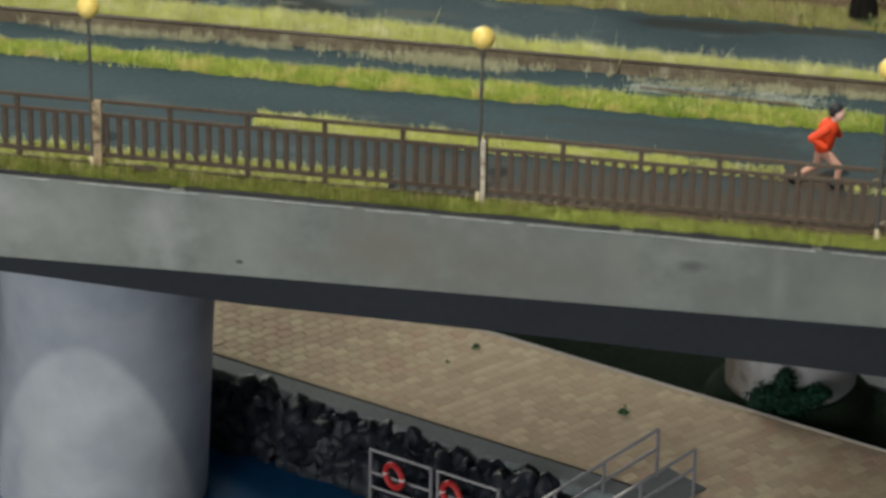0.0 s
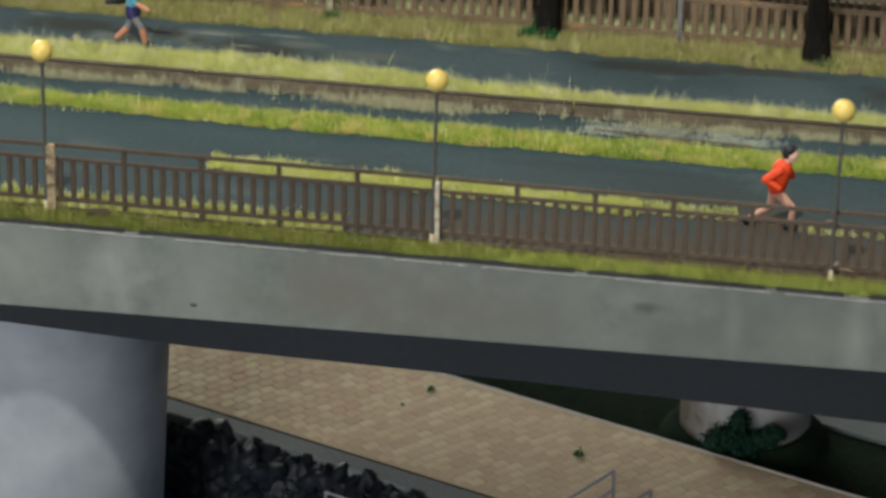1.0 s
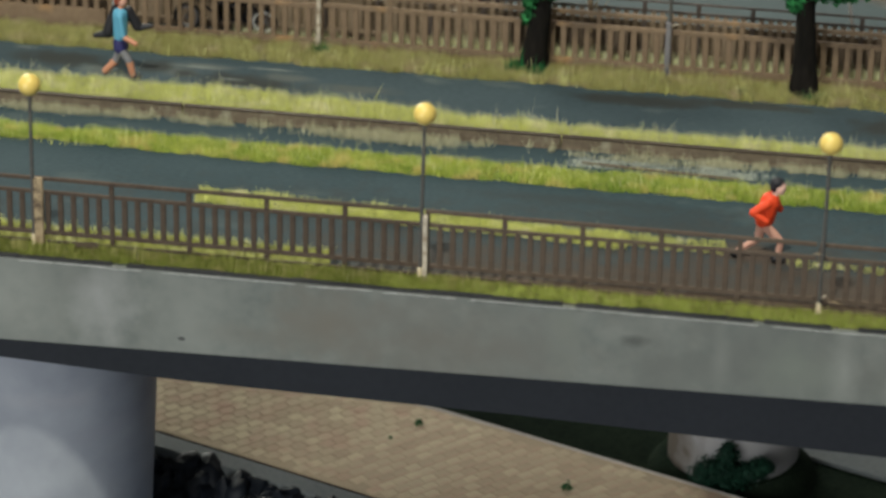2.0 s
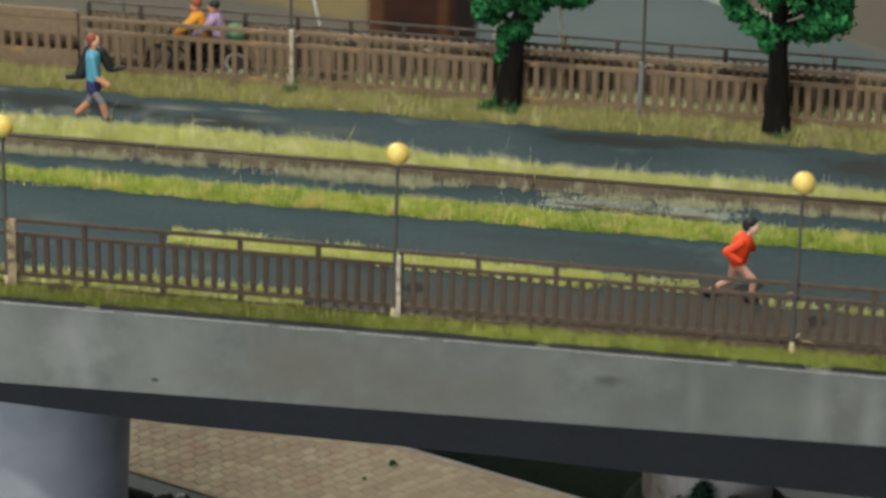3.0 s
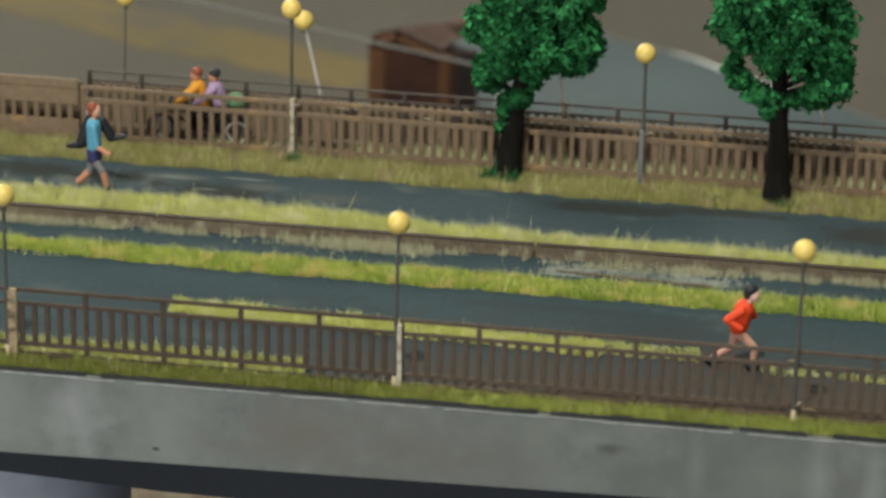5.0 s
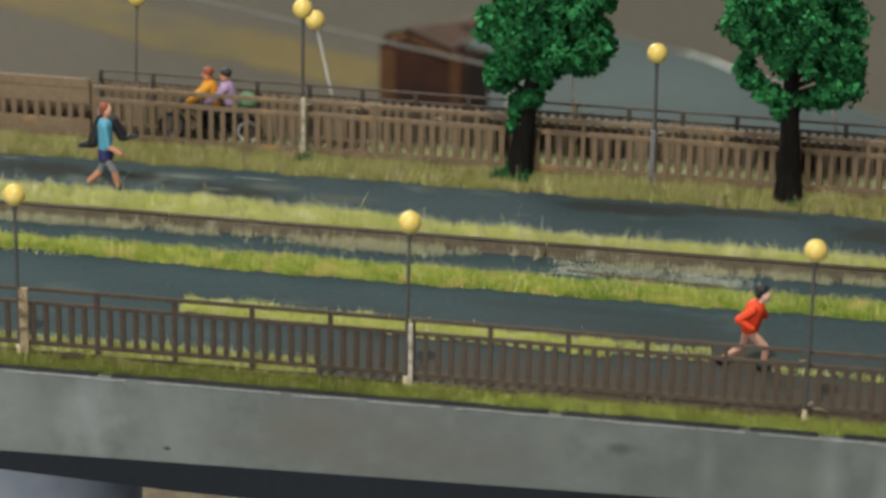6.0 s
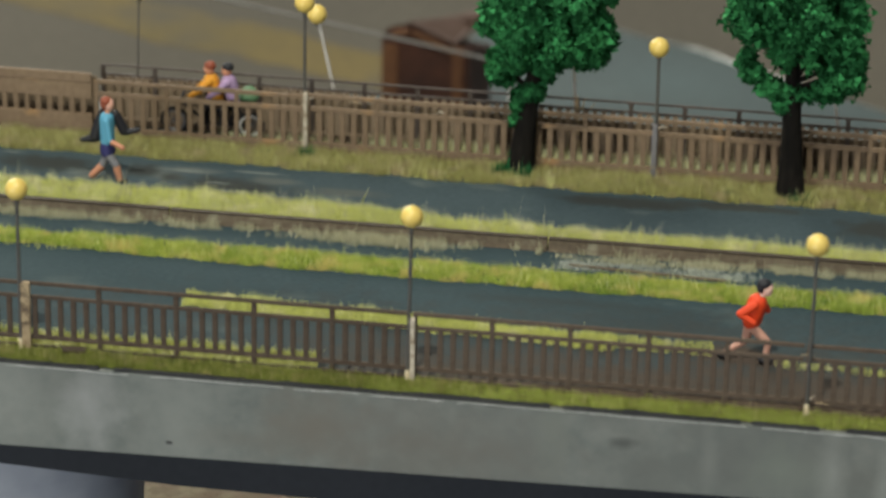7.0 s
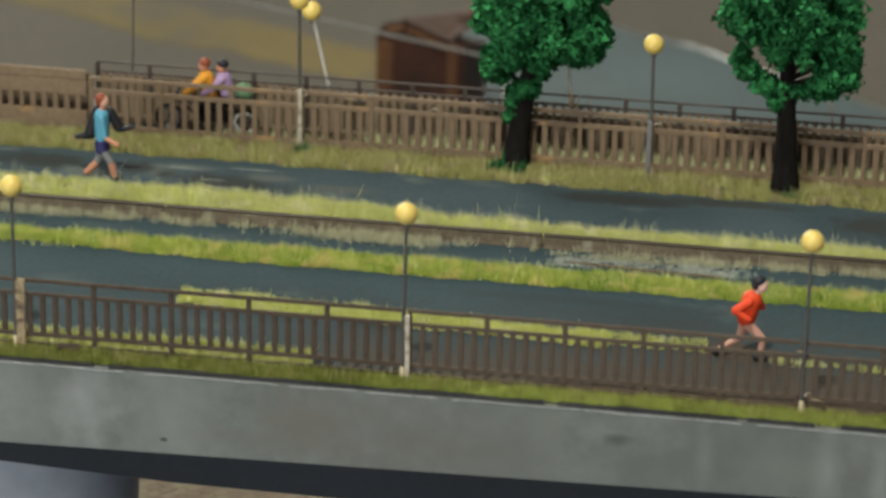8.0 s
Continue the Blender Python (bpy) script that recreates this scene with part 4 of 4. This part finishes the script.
# a red trailer with a felled fir, and a cyclist, both on the near carriageway past the ends of the view
trailer = thing("trailer", (146, 14, 0), "red model trailer with white hubs carrying a fir tree", "trailer")
bm = bmesh.new()
box(bm, -13, 13, -4, 4, 5.2, 5.8, 0.1)
for y in (-4, 3.5):
    box(bm, -13, 13, y, y + 0.5, 5.8, 9.6, 0.1)
for x in (-13, 12.5):
    box(bm, x, x + 0.5, -3.5, 3.5, 5.8, 9.6, 0.1)
part("body", bm, RED, trailer)
part("drawbar", rod(bmesh.new(), (13, 0, 5.2), (22, 0, 4.2), 0.5, 0.4, 8), TYRE, trailer)
for y in (-4.4, 4.4):
    w = part("wheel", torus(bmesh.new(), (0, 0, 0), (0, 1, 0), 2.0, 0.9, 24, 8), TYRE, trailer, "", (0, y, 2.9))
    part("hub", rod(bmesh.new(), (0, -0.5, 0), (0, 0.5, 0), 1.5, 1.5, 16), HUB, w, "white hub")
fir = thing("fir_tree", (146, 14, 9.0), "dark green felled fir lying on the trailer", "tree")
part("trunk", rod(bmesh.new(), (-15, 0, 2.2), (15, 0, 2.6), 0.5, 1.0, 8), BARK, fir)
triangles("crown", crown([(-14 + 2.1 * k, random.uniform(-1, 1), 3 + 0.25 * k, 1.5 + 0.33 * k) for k in range(13)], 70, 1.3, 4), FIR, "", "", parent=fir)
bike = thing("bicycle", (-137, 34, 0), "black model bicycle with a pale rim on the carriageway", "bicycle")
for x in (-5.5, 5.5):
    wheel((x, 0, 4.4), 3.9, HUB, bike)
bm = bmesh.new()
for a, b in (((-5.5, 0, 4.4), (-2.2, 0, 9)), ((-2.2, 0, 9), (3.6, 0, 9.2)), ((3.6, 0, 9.2), (5.5, 0, 4.4)), ((-5.5, 0, 4.4), (0, 0, 4)), ((0, 0, 4), (-2.2, 0, 9)), ((0, 0, 4), (3.6, 0, 9.2)), ((3.6, 0, 9.2), (3.2, 0, 12)), ((3.2, -1.8, 12), (3.2, 1.8, 12))):
    rod(bm, a, b, 0.4, 0.4, 8)
part("frame", bm, DARK, bike)
figurine((-138, 34, 0), 180, rider(0, BLUE, DARK, DARK), "small painted figurine in blue seated on a bicycle")


# ---- quay below the bridge: s runs along the quay, c across it ----
QUAY = math.degrees(math.atan2(-0.36, 0.933))
AX, CX = Vector((0.933, -0.36, 0)), Vector((0.36, 0.933, 0))
LOW = -80.0


def quay(s, c, z):
    return AX * s + CX * c + Vector((0, 0, z))


def level(name, s0, s1, c0, c1, z0, z1, material, label, category, bevel=0.0):
    bm = box(bmesh.new(), s0, s1, c0, c1, z0, z1, bevel)
    return solid(name, bm, material, (0, 0, 0), label, category, kind="structure", turn=QUAY)


slab("ground", -900, 900, -900, 1100, -120.0, -112.0, EARTH, "plain tan baseboard under the model landscape", "ground")
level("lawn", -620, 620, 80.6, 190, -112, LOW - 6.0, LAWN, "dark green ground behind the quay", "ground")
paving = level("pavement", -620, 620, 36.4, 79.7, -112, LOW - 0.14, MORTAR, "tan brick paved quay below the bridge", "pavement")
level("quay_ledge", -620, 620, 30.0, 36.1, -112, LOW - 0.22, LEDGE, "grey stone quay ledge above the rocks", "kerb", 0.3)
bm = bmesh.new()
for sx in (-620, 620):
    [bm.verts.new((sx, c, z)) for c, z in ((30.0, -112), (30.0, -83.5), (21.5, -98.5), (21.5, -112))]
v = list(bm.verts)
for k in range(4):
    bm.faces.new((v[k], v[(k + 1) % 4], v[4 + (k + 1) % 4], v[4 + k]))
bmesh.ops.recalc_face_normals(bm, faces=bm.faces)
solid("embankment", bm, STONY, (0, 0, 0), "black stony slope under the loose rocks", "embankment", kind="structure", turn=QUAY)
level("quay_edge", -620, 620, 36.12, 36.4, -112, LOW - 0.05, FENCE, "thin dark edge of the paving", "kerb", 0.1)
level("paving_border", -620, 620, 79.75, 80.55, -86.2, LOW + 0.08, BORDER, "pale narrow border stones of the paving", "kerb", 0.1)
level("water", -620, 620, -620, 29.9, -112, -94.4, WATER, "still deep blue model water", "water")
level("pale_path", 34, 300, 114.6, 128, -87, LOW - 5.0, LEDGE, "pale raised path on the dark lawn", "path")


def boulder(size, seed):
    bm = bmesh.new()
    bmesh.ops.create_icosphere(bm, subdivisions=3, radius=1)
    for v in bm.verts:
        d = 1 + 0.55 * noise.noise(v.co * 1.3 + Vector((seed, 0, 0))) + 0.13 * noise.noise(v.co * 2.9 + Vector((0, seed, 0))) + 0.05 * noise.noise(v.co * 8 + Vector((0, 0, seed)))
        v.co = Vector((v.co.x * 1.25, v.co.y, v.co.z * 0.85)) * d * size
    return mesh_of("rock", bm, ROCK)


ROCKS = [boulder(s, i * 3.7) for i, s in enumerate((2.2, 2.9, 3.5, 4.1, 4.8))]
pick = random.Random(8)
for k in range(300):
    s = pick.uniform(-104, 6)
    f = pick.random()
    ob = new("rock", ROCKS[pick.randrange(5)])
    ob.location = quay(s, 28.4 - 4.6 * f + pick.uniform(-0.6, 0.8), LOW - 4.6 - 11.4 * f + pick.uniform(-0.5, 1.4)) * MM
    ob.rotation_euler = [pick.uniform(0, 6.28) for _ in range(3)]
    tagged(ob, "glossy black lump of rock piled against the quay", "rock", "rocks of the embankment")

# jetty, railing with lifebuoys, and the gangway
level("jetty", -38.5, 60, 8, 18.8, -99, -92.5, LEDGE, "small grey jetty at the water", "jetty", 0.4)
railing = thing("railing", (0, 0, 0), "grey steel railing on the jetty carrying lifebuoys", "railing")
for s in (-37.3, -21.4, -19.6, -4.0):
    part("post", rod(bmesh.new(), quay(s, 18, -92.6), quay(s, 18, -79.8), 0.45, 0.45, 8), STEEL, railing)
for z in (-80.0, -85.8, -89.5):
    for s0, s1 in ((-37.3, -21.4), (-19.6, -4.0)):
        part("rail", rod(bmesh.new(), quay(s0, 18, z), quay(s1, 18, z), 0.36, 0.36, 8), STEEL, railing)
for s in (-30.4, -15.4):
    bm = torus(bmesh.new(), (0, 0, 0), CX + AX * 0.30, 2.75, 0.72, 32, 8, lambda f: 1 if (f * 2) % 1 > 0.88 else 0)
    solid("lifebuoy", bm, [RING, RING_WHITE], quay(s, 16.8, -84.2), "red lifebuoy with white bands on the railing", "lifebuoy", "lifebuoys on the railing")

stair = thing("gangway", (0, 0, 0), "grey gangway with steel handrails down to the jetty", "gangway")
UP, DOWN, SIDE = Vector((36.2, 31.0, LOW)), Vector((10.5, 12.0, -92.0)), Vector((9.0, -7.0, 0))
for k in range(10):
    p = UP.lerp(DOWN, (k + 0.5) / 10)
    ob = part("tread", box(bmesh.new(), -1.7, 1.7, -5.6, 5.6, -0.9, 0.1, 0.1), LEDGE, stair, "", p + SIDE * 0.5)
    ob.rotation_euler[2] = math.atan2(SIDE.y, SIDE.x) - math.pi / 2
for off in (0, 1):
    a, b = UP + SIDE * off, DOWN + SIDE * off
    for h in (12.2, 7.4):
        part("handrail", rod(bmesh.new(), a + Vector((0, 0, h)), b + Vector((0, 0, h)), 0.4, 0.4, 8), STEEL, stair)
    for f in (0, 0.42, 0.8):
        p = a.lerp(b, f)
        part("post", rod(bmesh.new(), p - Vector((0, 0, 0.6)), p + Vector((0, 0, 12.2)), 0.42, 0.42, 8), STEEL, stair)
bm = box(bmesh.new(), -7, 5.0, -9.5, 2.0, -0.2, 0.25, 0.1)
solid("landing", bm, LEDGE, UP + SIDE * 0.5 + Vector((2, 2, 0)), "grey slab at the head of the gangway", "slab", turn=math.degrees(math.atan2(SIDE.y, SIDE.x)))

# weeds on the paving and the bush at the pier
for s, c, r in ((-41.4, 71.3, 0.75), (2.6, 62.8, 0.95), (-43.5, 61.8, 0.35)):
    p = quay(s, c, LOW)
    weed = thing("weed", p, "tiny dark green weed on the paving", "weed", "weeds on the paving")
    triangles("leaves", crown([(0, 0, r * 0.6, r), (r * 0.6, 0, r * 0.3, r * 0.7)], 50, 0.7, 5), LEAF, "", "", parent=weed)
bush = thing("bush", (61.5, 68.0, LOW - 2.0), "dark green lobed bush beside the rear pier", "bush")
lobes = [(-5.5, 0, 3.2, 2.8), (-3.5, 0, 4.2, 2.8), (-0.8, 0, 5.0, 3.0), (-0.6, 0, 8.4, 1.9), (-0.4, 0, 10.2, 1.5), (2.4, 0, 3.6, 2.2), (4.6, 0, 4.8, 2.2), (7.0, 0, 6.0, 2.2), (8.6, 0, 6.8, 1.5), (-6.5, 0, 1.6, 1.7), (0.4, 0, 1.8, 2.6)]
triangles("leaves", crown(lobes, 190, 0.75, 6), BUSH, "", "", parent=bush)

# the earth banked up round the foot of the rear pier
bm = bmesh.new()
rings = [[bm.verts.new((r * math.cos(a), r * math.sin(a), z + (z > 0) * 1.3 * max(0, math.cos(a + 0.6)) ** 2 + 0.5 * noise.noise(Vector((math.cos(a) * 2, math.sin(a) * 2, r))))) for a in (2 * math.pi * k / 48 for k in range(48))]
         for r, z in ((15.2, 0.0), (15.4, 4.2), (16.8, 3.7), (18.6, 1.6), (20.0, 0.0))]
for a, b in zip(rings, rings[1:]):
    for k in range(48):
        bm.faces.new((a[k], b[k], b[(k + 1) % 48], a[(k + 1) % 48]))
bmesh.ops.recalc_face_normals(bm, faces=bm.faces)
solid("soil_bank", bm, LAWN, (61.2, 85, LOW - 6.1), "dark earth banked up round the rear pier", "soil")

# ---- the distance behind the bridge ----
level("backdrop_ground", -620, 620, 190, 900, -82, LOW, EARTH, "grey-tan bare ground behind the bridge", "ground")
bm = bmesh.new()
edge = np.arange(-345.0, -150.0, 5.0)
lo, hi = 304 + 5 * wave(edge, 71, 22), 330 + 4 * wave(edge, 72, 20)
hem = [[bm.verts.new((a, c, LOW + z)) for c, z in ((p, 0.02), (p, 0.14), (q, 0.14), (q, 0.02))] for a, p, q in zip(edge, lo, hi)]
for p, q in zip(hem, hem[1:]):
    for k in range(4):
        bm.faces.new((p[k], q[k], q[(k + 1) % 4], p[(k + 1) % 4]))
bmesh.ops.recalc_face_normals(bm, faces=bm.faces)
solid("yellow_strip", bm, YELLOW, (0, 0, 0), "ochre yellow strip of bare ground with ragged edges", "ground", kind="structure", turn=QUAY)
line = thing("cable", (0, 0, 0), "pale taut cable between two thin masts", "cable")
part("wire", rod(bmesh.new(), (-240, 270, 0.2), (-15, 270, -36.1), 0.45, 0.45, 8), WIRE, line)
for x, z in ((-240, 1.0), (-15, -35.4)):
    part("mast", rod(bmesh.new(), (x, 270.2, LOW), (x, 270.2, z), 0.9, 0.6, 10), POLE_PALE, line)
rows = [(s, 380 - 0.00084 * (s + 110) * abs(s + 110) - 0.14 * (s + 110) + 3.4 * math.exp(-((s + 119) / 14) ** 2)) for s in range(-186, 100, 6)]
bm = bmesh.new()
a = [[bm.verts.new((s, c, LOW + z)) for c, z in ((200, 0.01), (200, 0.2), (c, 0.2), (c, 0.01))] for s, c in rows]
for p, q in zip(a, a[1:]):
    for k in range(4):
        bm.faces.new((p[k], q[k], q[(k + 1) % 4], p[(k + 1) % 4]))
bm.faces.new(a[0])
bm.faces.new(a[-1])
bmesh.ops.recalc_face_normals(bm, faces=bm.faces)
solid("street", bm, SLATE, (0, 0, 0), "pale slate street behind the bridge", "road", kind="structure", turn=QUAY)
bm = bmesh.new()
a = [[bm.verts.new((s, c + d, LOW + z)) for d, z in ((0.02, 0.0), (0.02, 0.6), (0.9, 0.6), (0.9, 0.0))] for s, c in rows]
for p, q in zip(a, a[1:]):
    for k in range(3):
        bm.faces.new((p[k], q[k], q[k + 1], p[k + 1]))
bmesh.ops.recalc_face_normals(bm, faces=bm.faces)
solid("street_kerb", bm, WHITE, (0, 0, 0), "whitish kerb of the slate street", "kerb", kind="structure", turn=QUAY)
shed = thing("shed", (-44.0, 306, LOW), "dark brown wooden shed with rounded corner and faded sloping roof", "shed")
bm = bmesh.new()
outline = [(-12.4, 0), (13.0, 0), (13.0, 35.4), (8.0, 36.6), (-4.6, 42.0)] + [(-7.4 - 5.0 * math.sin(a), 36.4 + 5.0 * math.cos(a)) for a in (radians(15 * k) for k in range(1, 7))]
front = [bm.verts.new((x, -6.0, z)) for x, z in outline]
back = [bm.verts.new((x + 2.0, 26.0, z * 0.70)) for x, z in outline]
bm.faces.new(front)
bm.faces.new(list(reversed(back)))
for k in range(len(outline)):
    bm.faces.new((front[k], back[k], back[(k + 1) % len(outline)], front[(k + 1) % len(outline)]))
bmesh.ops.recalc_face_normals(bm, faces=bm.faces)
part("wall", bm, SHED, shed)
bm = bmesh.new()
low = [bm.verts.new((x, -7.0, z)) for x, z in ((-4.8, 42.2), (9.0, 36.6), (9.0, 37.6), (-4.8, 43.3))]
ridge = [bm.verts.new((x, 29.0, z)) for x, z in ((1.0, 30.6), (17.0, 35.4), (17.0, 36.4), (1.0, 31.6))]
bm.faces.new(low)
bm.faces.new(list(reversed(ridge)))
for k in range(4):
    bm.faces.new((low[k], ridge[k], ridge[(k + 1) % 4], low[(k + 1) % 4]))
bmesh.ops.recalc_face_normals(bm, faces=bm.faces)
part("roof", bm, SHED_ROOF, shed, "faded pinkish brown roof")
part("corner_post", box(bmesh.new(), 8.2, 11.4, -7.4, -6.1, 0, 36.4, 0.4), SHED_POST, shed, "orange-brown corner post")
part("corner_post", box(bmesh.new(), -12.2, -7.6, -6.9, -6.1, 0, 35.8, 0.6), SHED_POST, shed, "orange-brown corner post")
part("eave_board", box(bmesh.new(), 8.4, 17.0, 10.0, 11.0, 36.8, 38.4, 0.3), SHED_ROOF, shed, "pale eave board")
bm = bmesh.new()
for a, b in zip(((-9.2, 40.4), (-3.6, 41.0), (2.2, 38.6)), ((-4.4, 41.2), (2.0, 38.8), (8.2, 35.8))):
    rod(bm, (a[0], -6.4, a[1] - 1.4), (b[0], -6.4, b[1] - 1.4), 1.1, 1.1, 8)
part("gable_board", bm, SHED_POST, shed, "orange-brown gable board")

# ---- bricks of the quay ----
BL, BW, ASKEW = 3.8, 3.0, radians(68)
bm = box(bmesh.new(), -BL / 2 + 0.04, BL / 2 - 0.04, -BW / 2 + 0.04, BW / 2 - 0.04, -0.3, 0.0, 0.0)
bmesh.ops.bevel(bm, geom=[e for e in bm.edges if all(v.co.z > -0.1 for v in e.verts)], offset=0.05, segments=1, affect="EDGES")
brick_mesh = mesh_of("brick", bm, BRICK, smooth=False)
singles, pick, rest = 0, random.Random(2), []
for row in range(-60, 70):
    for col in range(-40, 40):
        u, v = col * BL + (BL / 2 if row % 2 else 0), row * BW
        s = u * math.cos(ASKEW) - v * math.sin(ASKEW) - 20
        c = u * math.sin(ASKEW) + v * math.cos(ASKEW) + 58
        if not (38.5 < c < 77.7 and -112 < s < 92):
            continue
        lift = LOW + pick.uniform(-0.03, 0.03)
        if -46 < s < 34 and 42 < c < 76 and singles < 300:
            ob = new("brick", brick_mesh)
            ob.parent = paving
            ob.location = (s * MM, c * MM, lift * MM)
            ob.rotation_euler[2] = ASKEW
            singles += 1
        else:
            rest.append((s, c, lift))
verts, faces = [], []
for s, c, z in rest:
    k = len(verts)
    for ex, ey, dz in ((-1, -1, -0.3), (1, -1, -0.3), (1, 1, -0.3), (-1, 1, -0.3), (-0.95, -0.93, 0), (0.95, -0.93, 0), (0.95, 0.93, 0), (-0.95, 0.93, 0)):
        dx, dy = ex * (BL / 2 - 0.06), ey * (BW / 2 - 0.06)
        verts.append(((s + dx * math.cos(ASKEW) - dy * math.sin(ASKEW)) * MM, (c + dx * math.sin(ASKEW) + dy * math.cos(ASKEW)) * MM, (z + dz) * MM))
    faces += [(k + 4, k + 5, k + 6, k + 7), (k, k + 1, k + 5, k + 4), (k + 1, k + 2, k + 6, k + 5), (k + 2, k + 3, k + 7, k + 6), (k + 3, k, k + 4, k + 7)]
me = bpy.data.meshes.new("bricks")
me.from_pydata(verts, [], faces)
me.materials.append(BRICKS)
ob = new("bricks", me)
ob.parent = paving
tagged(ob, kind="stuff")
